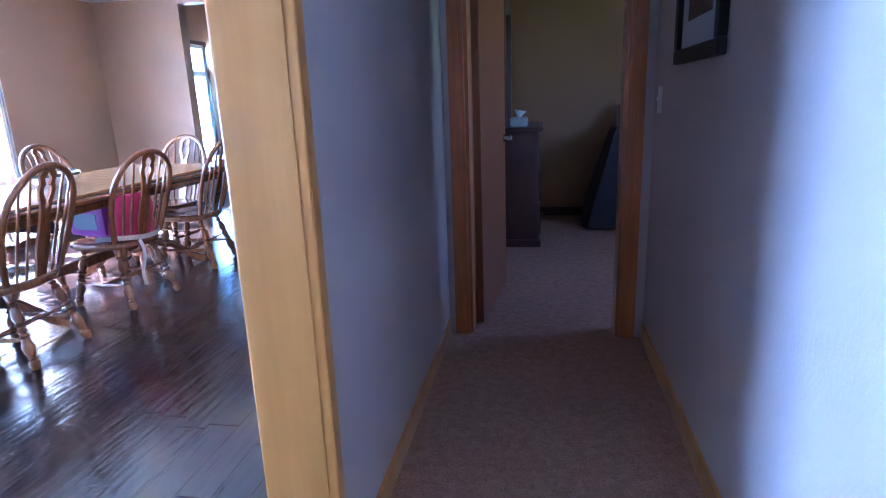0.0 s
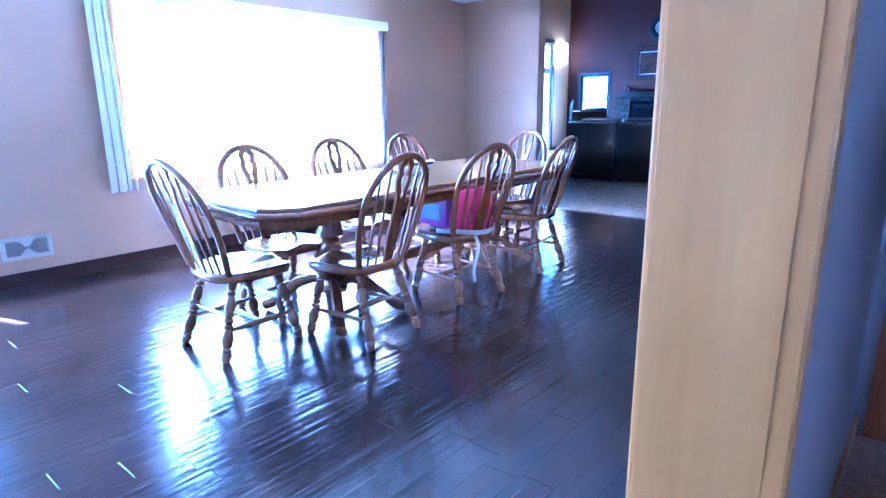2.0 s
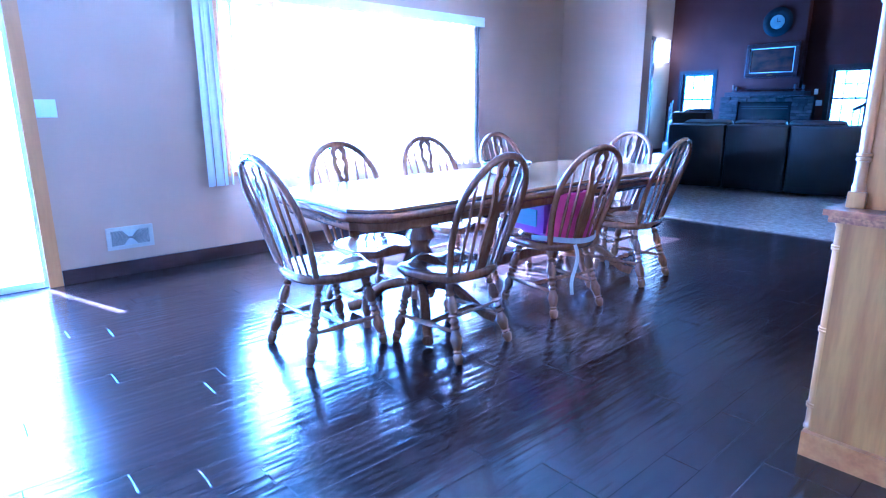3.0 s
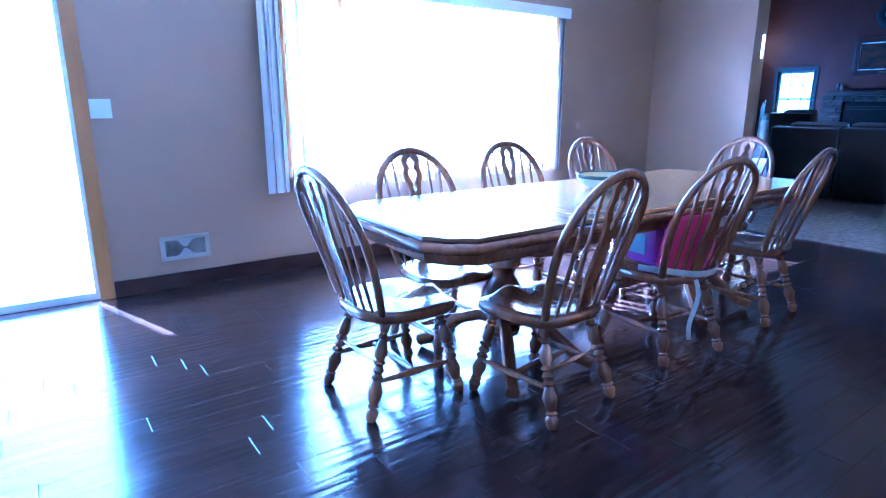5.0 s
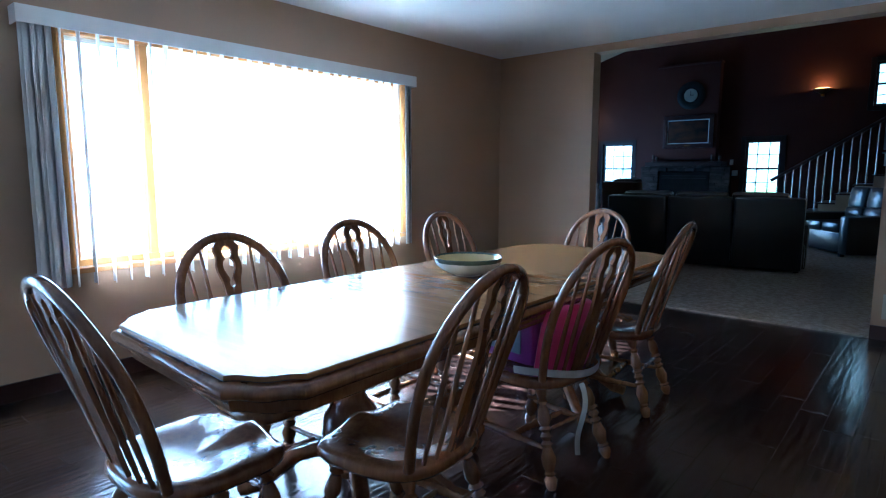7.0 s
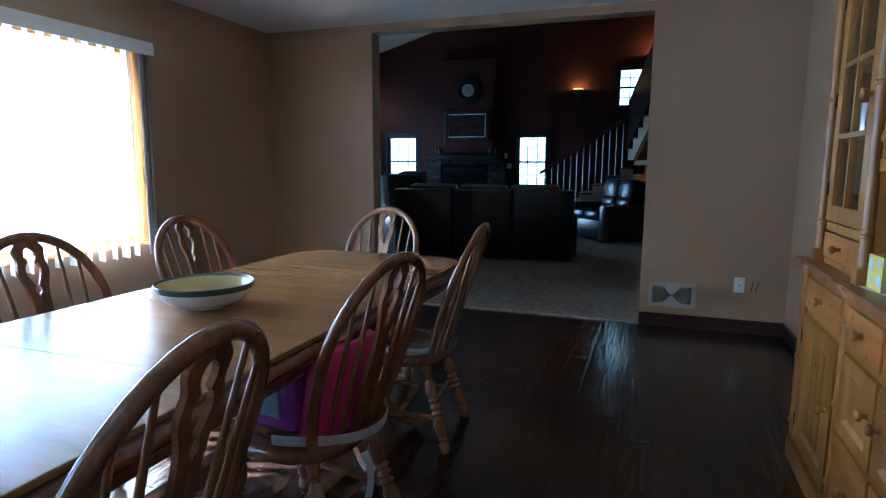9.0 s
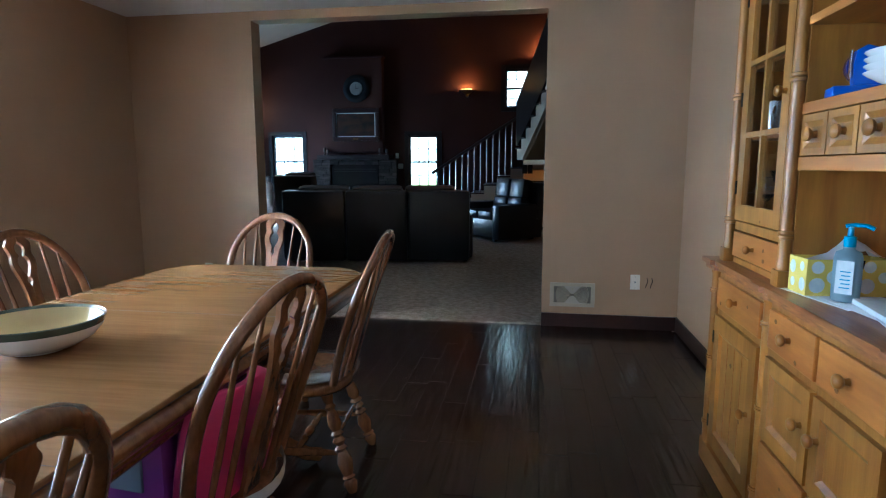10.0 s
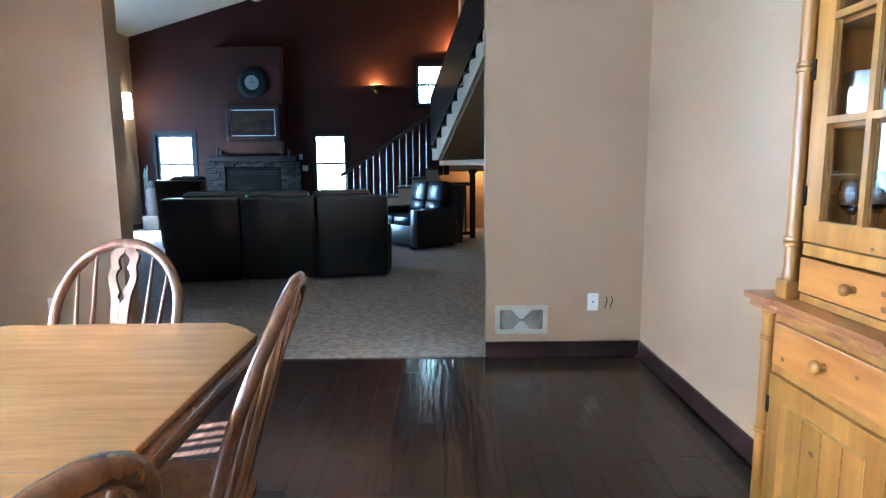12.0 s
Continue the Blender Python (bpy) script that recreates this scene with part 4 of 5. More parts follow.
def knob(x, y, z, parent, r=0.019):
    bm = bmesh.new()
    lathe(bm, [(0, r * 0.55), (0.15, r * 0.45), (0.35, r * 0.45), (0.5, r * 0.85), (0.72, r), (0.9, r * 0.8), (1, r * 0.25)], (x, y, z), (x - 0.036, y, z), 12)
    return part("knob", bm, M_PINE, parent, "turned pine knob", smooth=True)


def fielded(name, x, y0, y1, z0, z1, parent, material, inset=0.035, depth=0.010, lift=0.016):
    """A panelled front: a frame with a raised moulding round a sunk field."""
    d = part(name, ring_frame(bmesh.new(), x - lift, x, (y0, y1, z0, z1), (y0 + inset, y1 - inset, z0 + inset, z1 - inset)), material, parent)
    bm = bmesh.new()
    m, c = inset, 0.016
    outer = [(y0 + m, z0 + m), (y1 - m, z0 + m), (y1 - m, z1 - m), (y0 + m, z1 - m)]
    inner = [(y0 + m + c, z0 + m + c), (y1 - m - c, z0 + m + c), (y1 - m - c, z1 - m - c), (y0 + m + c, z1 - m - c)]
    a = [bm.verts.new((x - lift, y, z)) for y, z in outer]
    b = [bm.verts.new((x - lift + depth, y, z)) for y, z in inner]
    for k in range(4):
        bm.faces.new((a[k], a[(k + 1) % 4], b[(k + 1) % 4], b[k]))
    bm.faces.new(b)
    part("panel", bm, material, d)
    return d


part("plinth", boxes((SF - 0.02, -0.002, -1.0, 0.90, 0, 0.09), (CF - 0.02, SF - 0.02, -0.46, 0.33, 0, 0.09)), M_PINEH, hutch)
part("carcass", boxes((SF, -0.002, -0.975, 0.875, 0.09, 0.836), (CF, SF, -0.425, 0.335, 0.09, 0.836)), M_PINE, hutch)
for s in (-1, 1):
    for y, x in ((0.85 if s > 0 else -0.95, SF - 0.006), (0.315 if s > 0 else -0.405, CF + 0.004)):
        bm = bmesh.new()
        lathe(bm, BAM_LOW, (x, y, 0.09), (x, y, 0.833), 16)
        part("column", bm, M_PINE, hutch, "turned bamboo-ringed column", smooth=True)
# worktop: a breakfront outline in two mouldings
def top_outline(g):
    return [(0.0, -1.005 - g), (0.0, 0.905 + g), (SF - 0.035 - g, 0.905 + g), (SF - 0.035 - g, 0.80), (SF - 0.020 - g, 0.79), (SF - 0.020 - g, 0.37), (CF - 0.035 - g, 0.355), (CF - 0.035 - g, 0.275), (CF - 0.022 - g, 0.265),
            (CF - 0.022 - g, -0.37), (CF - 0.035 - g, -0.38), (CF - 0.035 - g, -0.455), (SF - 0.020 - g, -0.475), (SF - 0.020 - g, -0.89), (SF - 0.035 - g, -0.90), (SF - 0.035 - g, -1.005 - g)]


bm = prism(bmesh.new(), top_outline(0.0), 0.836, 0.859, lambda a, b, c: (a - 0.002, b, c))
part("worktop_moulding", bm, M_PINEDK, hutch)
bm = prism(bmesh.new(), top_outline(0.014), 0.8592, 0.879, lambda a, b, c: (a - 0.002, b, c), 0.005)
part("worktop", bm, M_PINETOP, hutch, "worn pine worktop")
for s in (-1, 1):
    y0, y1 = (0.357, 0.812) if s > 0 else (-0.912, -0.445)
    d = part("drawer", one(SF - 0.014, SF, y0, y1, 0.685, 0.808, 0.004), M_PINEH, hutch)
    knob(SF - 0.014, (y0 + y1) / 2, 0.750, d)
    d = fielded("cupboard_door", SF, y0, y1, 0.11, 0.655, hutch, M_PINE, 0.062)
    for k in range(1, 4):
        part("groove", one(SF - 0.0078, SF - 0.0056, y0 + 0.07 + k * (y1 - y0 - 0.142) / 4, y0 + 0.073 + k * (y1 - y0 - 0.142) / 4, 0.19, 0.575), M_PINEDK, d)
    knob(SF - 0.016, y0 + 0.045 if s > 0 else y1 - 0.045, 0.40, d)
    for z in (0.2, 0.56):
        part("hinge", one(SF - 0.019, SF - 0.016, (y1 if s > 0 else y0) - 0.006, (y1 if s > 0 else y0) + 0.006, z - 0.025, z + 0.025), M_BLACK, d)
    ya, yb = (-0.037, 0.274) if s > 0 else (-0.365, -0.055)
    d = part("drawer", one(CF - 0.014, CF, ya, yb, 0.685, 0.808, 0.004), M_PINEH, hutch)
    knob(CF - 0.014, (ya + yb) / 2, 0.750, d)
    d = fielded("cupboard_door", CF, ya, yb, 0.39, 0.655, hutch, M_PINE, 0.045)
    knob(CF - 0.016, ya + 0.04 if s > 0 else yb - 0.04, 0.545, d)
    d = part("drawer", one(CF - 0.014, CF, ya, yb, 0.11, 0.37, 0.004), M_PINEH, hutch)
    knob(CF - 0.014, (ya + yb) / 2, 0.24, d)
# upper cabinet
UF, MID = -0.306, -0.06
HT = 2.08
part("back_board", one(-0.014, -0.002, MID - 0.87, MID + 0.87, 0.879, HT - 0.02), M_PINE, hutch)
for s in (-1, 1):
    part("side_board", boxes((UF, -0.014, *sorted((MID + s * 0.87, MID + s * 0.852)), 0.8794, HT - 0.02)), M_PINE, hutch)
    part("side_board", boxes((UF, -0.014, *sorted((MID + s * 0.338, MID + s * 0.316)), 0.8794, HT - 0.02)), M_PINE, hutch)
    for y in (0.86, 0.338):
        bm = bmesh.new()
        lathe(bm, BAM, (UF - 0.014, MID + s * y, 0.932), (UF - 0.014, MID + s * y, HT - 0.03), 14)
        box(bm, UF - 0.040, UF + 0.012, MID + s * y - 0.027, MID + s * y + 0.027, 0.8794, 0.932, 0.004)
        part("column", bm, M_PINE, hutch, "turned bamboo-ringed column", smooth=True)
    ys = sorted((MID + s * 0.378, MID + s * 0.825))
    d = part("drawer", one(UF - 0.012, UF + 0.01, *ys, 0.906, 1.003, 0.004), M_PINEH, hutch)
    knob(UF - 0.012, MID + s * 0.608, 0.955, d, 0.016)
    part("bottom_rail", one(UF - 0.006, UF + 0.02, *ys, 0.8796, 0.902, 0.003), M_PINE, hutch)
    part("rail", one(UF - 0.008, UF + 0.02, *ys, 1.008, 1.042, 0.004), M_PINE, hutch)
    yd = sorted((MID + s * 0.397, MID + s * 0.818))
    door = part("glazed_door", ring_frame(bmesh.new(), UF - 0.014, UF + 0.008, (*yd, 1.048, 1.98), (yd[0] + 0.058, yd[1] - 0.062, 1.107, 1.92)), M_PINE, hutch)
    for lo, hi in ((MID + s * 0.376, MID + s * 0.395), (MID + s * 0.820, MID + s * 0.836)):
        part("door_jamb", one(UF - 0.006, UF + 0.012, *sorted((lo, hi)), 1.045, 1.99, 0.002), M_PINE, hutch)
    ga, gb_ = yd[0] + 0.058, yd[1] - 0.062
    ym = (ga + gb_) / 2
    part("glazing_bar", boxes((UF - 0.016, UF + 0.004, ym - 0.009, ym + 0.009, 1.107, 1.92), (UF - 0.0155, UF + 0.004, ga, ym - 0.009, 1.356, 1.374), (UF - 0.0155, UF + 0.004, ym + 0.009, gb_, 1.356, 1.374),
                              (UF - 0.0155, UF + 0.004, ga, ym - 0.009, 1.611, 1.629), (UF - 0.0155, UF + 0.004, ym + 0.009, gb_, 1.611, 1.629)), M_PINE, door)
    for a, b in ((ga, ym - 0.009), (ym + 0.009, gb_)):
        for z0, z1 in ((1.107, 1.356), (1.374, 1.611), (1.629, 1.92)):
            part("pane", one(UF - 0.004, UF - 0.001, a, b, z0, z1), M_CUPGLASS, door).visible_shadow = False
    knob(UF - 0.014, MID + s * 0.425, 1.485, door, 0.019)
    for z in (1.17, 1.50, 1.86):
        part("hinge", one(UF - 0.018, UF - 0.012, MID + s * 0.819 - 0.005, MID + s * 0.819 + 0.005, z - 0.026, z + 0.026), M_BLACK, door)
    for z in (1.046, 1.360, 1.616):
        part("shelf", one(UF + 0.015, -0.016, *sorted((MID + s * 0.822, MID + s * 0.338)), z - 0.014, z), M_PINEH, hutch)
for z0, z1 in ((1.239, 1.279), (1.402, 1.435), (1.655, 1.68)):
    part("shelf", one(UF - 0.008, -0.016, MID - 0.316, MID + 0.316, z0, z1, 0.003), M_PINEH, hutch)
for k in range(4):
    y0 = MID - 0.316 + 0.158 * k
    d = fielded("spice_drawer", UF + 0.010, y0 + 0.003, y0 + 0.155, 1.282, 1.399, hutch, M_PINE, 0.020, 0.007)
    knob(UF + 0.002, y0 + 0.079, 1.341, d, 0.021)
bm = bmesh.new()
prism(bm, [(0, HT - 0.03), (UF - 0.03, HT - 0.03), (UF - 0.05, HT), (UF - 0.085, HT + 0.04), (UF - 0.085, HT + 0.06), (0, HT + 0.06)], MID - 0.91, MID + 0.91, lambda a, b, c: (a - 0.002, c, b))
part("cornice", bm, M_PINE, hutch, "moulded pine cornice")
rk = random.Random(8)
knots = [(SF - 0.0142, 0.47, 0.765), (SF - 0.0142, 0.76, 0.71), (CF - 0.0142, 0.07, 0.70), (CF - 0.0142, 0.22, 0.78), (CF - 0.0142, -0.16, 0.71), (UF - 0.0122, 0.45, 0.93), (UF - 0.0122, 0.455, 0.965), (SF - 0.0063, 0.62, 0.50), (SF - 0.0063, 0.50, 0.33),
         (CF - 0.0142, 0.10, 0.30), (UF - 0.0142, 0.50, 1.06), (-0.0142, 0.22, 0.97), (-0.0142, -0.05, 1.14), (-0.0142, 0.1, 1.6)]
for x, y, z in knots:
    bm = bmesh.new()
    r = rk.uniform(0.005, 0.010)
    prism(bm, [(r * 1.2 * math.cos(a), r * rk.uniform(0.8, 1.1) * math.sin(a)) for a in [j * math.tau / 9 for j in range(9)]], -0.0004, 0.0004, lambda a, b, c: (x + c, y + a, z + b))
    part("knot", bm, M_KNOT, hutch)

# ---- things on and in the hutch ----
HX, HYC = -0.424, 3.95
tb = thing("tissue_box", "yellow tissue box printed with pale blue circles, open on top", "tissue box", at=(-0.628, 4.140, 0.8825), turn=4)
bm = boxes((-0.115, -0.112, -0.062, 0.062, 0, 0.105), (0.112, 0.115, -0.062, 0.062, 0, 0.105), (-0.112, 0.112, -0.062, -0.059, 0, 0.105), (-0.112, 0.112, 0.059, 0.062, 0, 0.105), (-0.112, 0.112, -0.059, 0.059, 0, 0.003))
part("carton", bm, M_YELLOWBOX, tb)
for side in (-1, 1):
    for u, v, r in ((-0.085, 0.03, 0.022), (-0.085, 0.082, 0.018), (-0.04, 0.055, 0.02), (-0.02, 0.016, 0.014), (-0.01, 0.09, 0.014), (0.05, 0.03, 0.022), (0.055, 0.085, 0.017), (0.095, 0.055, 0.016)):
        bm = prism(bmesh.new(), [(u + r * math.cos(a), v + r * math.sin(a)) for a in [j * math.tau / 14 for j in range(14)]], 0.0622, 0.0626, lambda a, b, c: (a, side * c, b))
        part("printed_circle", bm, M_PALE, tb)
    for u, v, r in ((-0.035, 0.03, 0.02), (0.035, 0.075, 0.02), (0.03, 0.03, 0.014), (-0.03, 0.082, 0.014)):
        bm = prism(bmesh.new(), [(u + r * math.cos(a), v + r * math.sin(a)) for a in [j * math.tau / 14 for j in range(14)]], 0.1152, 0.1156, lambda a, b, c: (side * c, a, b))
        part("printed_circle", bm, M_PALE, tb)
bm = prism(bmesh.new(), [(0.03 * math.cos(a) + 0.01, 0.104 - 0.05 * math.sin(a)) for a in [j * math.pi / 10 for j in range(11)]], 0.0628, 0.0632, lambda a, b, c: (a, -c, b))
part("opening", bm, M_BLACK, tb, "dark torn opening")
bm = bmesh.new()
g = [[bm.verts.new((-0.105 + 0.03 * i, -0.055 + 0.037 * j, 0.098 + 0.045 * math.exp(-((i - 5.0) / 1.5) ** 2) * (0.8 + j * 0.25) + 0.006 * math.sin(i * 2 + j))) for j in range(4)] for i in range(8)]
for i in range(7):
    for j in range(3):
        bm.faces.new((g[i][j], g[i + 1][j], g[i + 1][j + 1], g[i][j + 1]))
bmesh.ops.solidify(bm, geom=list(bm.faces), thickness=0.001)
part("tissue", bm, M_PAPER, tb, "crumpled white paper", smooth=True)

tb.scale = (1.0, 0.80, 1.0)
pump = thing("pump_bottle", "clear hand sanitizer bottle with turquoise pump", "bottle", at=(-0.665, 4.020, 0.8845), turn=55)
bm = bmesh.new()
prof = [(0.0, 0.030), (0.02, 0.034), (0.35, 0.035), (0.80, 0.034), (0.90, 0.030), (0.95, 0.015), (1, 0.013)]
lathe(bm, prof, (0, 0, 0), (0, 0, 0.150), 20)
part("bottle_body", bm, M_BOTTLE, pump, smooth=True)
part("label", one(-0.0365, -0.0358, -0.020, 0.020, 0.025, 0.115), M_PALE, pump, "pale printed label")
for k in range(5):
    part("print_bar", one(-0.0369, -0.0365, -0.014, 0.010 - 0.003 * (k % 2), 0.040 + 0.011 * k, 0.043 + 0.011 * k), M_TEAL, pump)
bm = bmesh.new()
lathe(bm, [(0, 0.015), (0.5, 0.015), (0.55, 0.008), (1, 0.007)], (0, 0, 0.150), (0, 0, 0.205), 14)
tube(bm, [(0, 0.012, 0.206), (0, -0.01, 0.210), (0, -0.035, 0.209), (0, -0.052, 0.201)], 0.007, 0.006, 8, side=(1, 0, 0))
part("pump", bm, M_TEAL, pump, "turquoise pump head", smooth=True)

nb = thing("navy_bottle", "dark navy glass bottle on the hutch worktop", "bottle", at=(-0.470, 4.055, 0.8795))
bm = bmesh.new()
lathe(bm, [(0, 0.03), (0.05, 0.034), (0.6, 0.034), (0.75, 0.02), (0.8, 0.013), (1, 0.013)], (0, 0, 0), (0, 0, 0.16), 16)
part("bottle_body", bm, M_NAVY, nb, smooth=True)
bm = bmesh.new()
lathe(bm, [(0, 0.015), (0.8, 0.015), (1, 0.013)], (0, 0, 0.155), (0, 0, 0.178), 12)
part("cap", bm, M_WHITE, nb, "white screw cap", smooth=True)
for k, (x, y, tn) in enumerate(((-0.630, 4.08, 12), (-0.59, 3.92, 4), (-0.60, 3.74, -14))):
    sh = thing("paper_sheet", "loose white paper sheet on the hutch worktop", "paper", "papers on the hutch", at=(x, y, 0.8794 + 0.0016 * k), turn=tn)
    part("sheet", one(-0.105, 0.105, -0.14, 0.14, 0, 0.0014), M_PAPER, sh)
bk = thing("notebook", "spiral notebook with pale printed cover on the papers", "notebook", at=(-0.58, 3.85, 0.8845), turn=172)
part("cover", one(-0.10, 0.10, -0.13, 0.13, 0, 0.014, 0.002), M_PALE, bk)
for k in range(16):
    bm = bmesh.new()
    tube(bm, [(-0.10 + 0.007 * math.cos(a), -0.12 + 0.016 * k, 0.007 + 0.010 * math.sin(a)) for a in [j * math.tau / 8 for j in range(9)]], 0.001, 0.001, 4)
    part("coil", bm, M_CHROME, bk)

SHELF = 1.4352
for k in range(4):
    bm = bmesh.new()
    lathe(bm, [(0, 0.06), (0.06, 0.065), (0.35, 0.085), (0.8, 0.118), (1, 0.128), (0.9, 0.122), (0.45, 0.08), (0.30, 0.05), (0.29, 0.0005)], (0, 0, 0), (0, 0, 0.042), 28, cap=False)
    dish = tagged(part("dinner_plate", bm, M_PORCELAIN, smooth=True), "white porcelain plate with thin green line in a stack", "plate", "stack of plates")
    dish.location = (-0.600, 3.885, SHELF + 0.0005 + 0.0165 * k)
rc = thing("red_cloth", "crumpled red cloth on the stack of plates", "cloth", at=(-0.600, 3.88, SHELF + 0.092))
bm = bmesh.new()
bmesh.ops.create_icosphere(bm, subdivisions=3, radius=0.075)
for v in bm.verts:
    d = noise.noise(v.co * 22) * 0.022 + noise.noise(v.co * 50) * 0.01
    v.co = Vector((v.co.x * 0.8, v.co.y * 1.15, max(v.co.z * 0.42, -0.006))) + v.co.normalized() * d
    v.co.z = max(v.co.z, 0.0)
part("cloth", bm, M_RED, rc, smooth=True)
hp = thing("hole_punch", "cobalt blue paper punch on the hutch shelf", "punch", at=(-0.645, 4.085, SHELF), turn=-12)
part("base", one(-0.075, 0.06, -0.045, 0.045, 0, 0.03, 0.006), M_BLUE, hp)
bm = bmesh.new()
prism(bm, [(0.055, 0.03), (0.055, 0.075), (0.03, 0.125), (0.0, 0.135), (-0.022, 0.122), (-0.028, 0.085), (-0.025, 0.03)], -0.032, 0.004, lambda a, b, c: (a, c, b), 0.004)
part("body", bm, M_BLUE, hp)
bm = bmesh.new()
lathe(bm, [(0, 0.035), (0.1, 0.045), (0.9, 0.045), (1, 0.035)], (0.01, 0.008, 0.085), (0.01, 0.050, 0.085), 20)
part("wheel", bm, M_NAVY, hp, "dark blue drum", smooth=True)
part("lever", one(-0.035, -0.030, -0.028, -0.010, 0.05, 0.125, 0.002), M_CHROME, hp, "bright metal lever")


def mug(name, label, x, y, z, r, h, material, turn=0):
    m = thing(name, label, "mug", "cups in the hutch", at=(x, y, z), turn=turn)
    bm = bmesh.new()
    lathe(bm, [(0, r * 0.9), (0.03, r), (0.96, r), (1, r * 0.98), (0.98, r * 0.92), (0.06, r * 0.9), (0.05, 0.0005)], (0, 0, 0), (0, 0, h), 20, cap=False)
    bm.faces.new([v for v in bm.verts if abs(v.co.z) < 1e-6][::-1])
    part("cup_body", bm, material, m, smooth=True)
    bm = bmesh.new()
    tube(bm, [(0, r * 0.96 + 0.028 * math.sin(a), h * 0.5 + h * 0.3 * math.cos(a)) for a in [j * math.pi / 10 for j in range(11)]], 0.005, 0.006, 8, side=(1, 0, 0))
    part("handle", bm, material, m, smooth=True)
    return m


mug("mug", "white mug with printed band in the glazed cabinet", -0.62, 4.37, 1.6165, 0.040, 0.095, M_PORCELAIN, 10)
mug("mug", "pale mug on the cabinet shelf", -0.600, 4.53, 1.3605, 0.042, 0.10, M_PORCELAIN, 0)
mug("beer_stein", "tall white ceramic stein on the cabinet shelf", -0.625, 4.37, 1.3605, 0.044, 0.16, M_PORCELAIN, 20)
mug("steel_pot", "bright steel pot with handle on the cabinet shelf", -0.635, 4.66, 1.3605, 0.055, 0.125, M_CHROME, 150)
gb = thing("glass_bowl", "cut glass bowl in the hutch cabinet", "glass bowl", "cups in the hutch", at=(-0.59, 4.48, 1.0465))
bm = bmesh.new()
lathe(bm, [(0, 0.035), (0.06, 0.04), (0.12, 0.012), (0.40, 0.012), (0.48, 0.05), (0.8, 0.10), (1, 0.115), (0.97, 0.110), (0.55, 0.05), (0.5, 0.0005)], (0, 0, 0), (0, 0, 0.19), 24, cap=False)
part("bowl_body", bm, M_CUPGLASS, gb, smooth=True)
for x, y in ((-0.65, 4.66), (-0.56, 4.69), (-0.53, 4.60)):
    wg = thing("wine_glass", "clear stemmed wine glass in the hutch cabinet", "wine glass", "cups in the hutch", at=(x, y, 1.0465))
    bm = bmesh.new()
    lathe(bm, [(0, 0.030), (0.03, 0.030), (0.06, 0.005), (0.44, 0.0045), (0.50, 0.014), (0.62, 0.031), (0.78, 0.035), (1, 0.028), (0.99, 0.0265), (0.78, 0.0335), (0.62, 0.029), (0.52, 0.0005)], (0, 0, 0), (0, 0, 0.165), 18, cap=False)
    part("glass_body", bm, M_CUPGLASS, wg, smooth=True)
bb = thing("pewter_bowl", "small dark metal bowl in the hutch cabinet", "bowl", "cups in the hutch", at=(-0.64, 4.345, 1.0465))
bm = bmesh.new()
lathe(bm, [(0, 0.03), (0.1, 0.032), (0.5, 0.055), (1, 0.072), (0.95, 0.068), (0.4, 0.04), (0.15, 0.0005)], (0, 0, 0), (0, 0, 0.06), 20, cap=False)
part("bowl_body", bm, M_PEWTER, bb, smooth=True)


# ---- living room ----
def far_window(name, label, x0, x1, z0, z1, rows, cols):
    w = tagged(thing(name, label, "window"), kind="structure")
    fr = bmesh.new()
    for b in ((x0 - 0.09, x0, z0 - 0.09, z1 + 0.09), (x1, x1 + 0.09, z0 - 0.09, z1 + 0.09), (x0, x1, z1, z1 + 0.09), (x0, x1, z0 - 0.09, z0)):
        box(fr, b[0], b[1], FY - 0.02, FY, b[2], b[3], 0.004)
    part("casing", fr, M_RAIL, w, "dark stained window casing")
    fr = bmesh.new()
    zm = (z0 + z1) / 2 - 0.02
    for b in ((x0, x0 + 0.045, z0, z1), (x1 - 0.045, x1, z0, z1), (x0 + 0.045, x1 - 0.045, z0, z0 + 0.045), (x0 + 0.045, x1 - 0.045, z1 - 0.045, z1), (x0 + 0.045, x1 - 0.045, zm, zm + 0.04)):
        box(fr, b[0], b[1], FY + 0.05, FY + 0.10, b[2], b[3], 0.003)
    part("window_frame", fr, M_DARKTRIM, w)
    bars = bmesh.new()
    for k in range(1, cols):
        x = x0 + (x1 - x0) * k / cols
        box(bars, x - 0.010, x + 0.010, FY + 0.07, FY + 0.078, z0 + 0.045, z1 - 0.045)
    for k in range(1, rows):
        z = z0 + (z1 - z0) * k / rows
        if abs(z - zm - 0.02) > 0.05:
            box(bars, x0 + 0.045, x1 - 0.045, FY + 0.0785, FY + 0.084, z - 0.010, z + 0.010)
    part("muntin", bars, M_WHITE, w)
    part("pane", one(x0 + 0.04, x1 - 0.04, FY + 0.072, FY + 0.0765, z0 + 0.04, z1 - 0.04), M_GLASS, w).visible_shadow = False
    return w


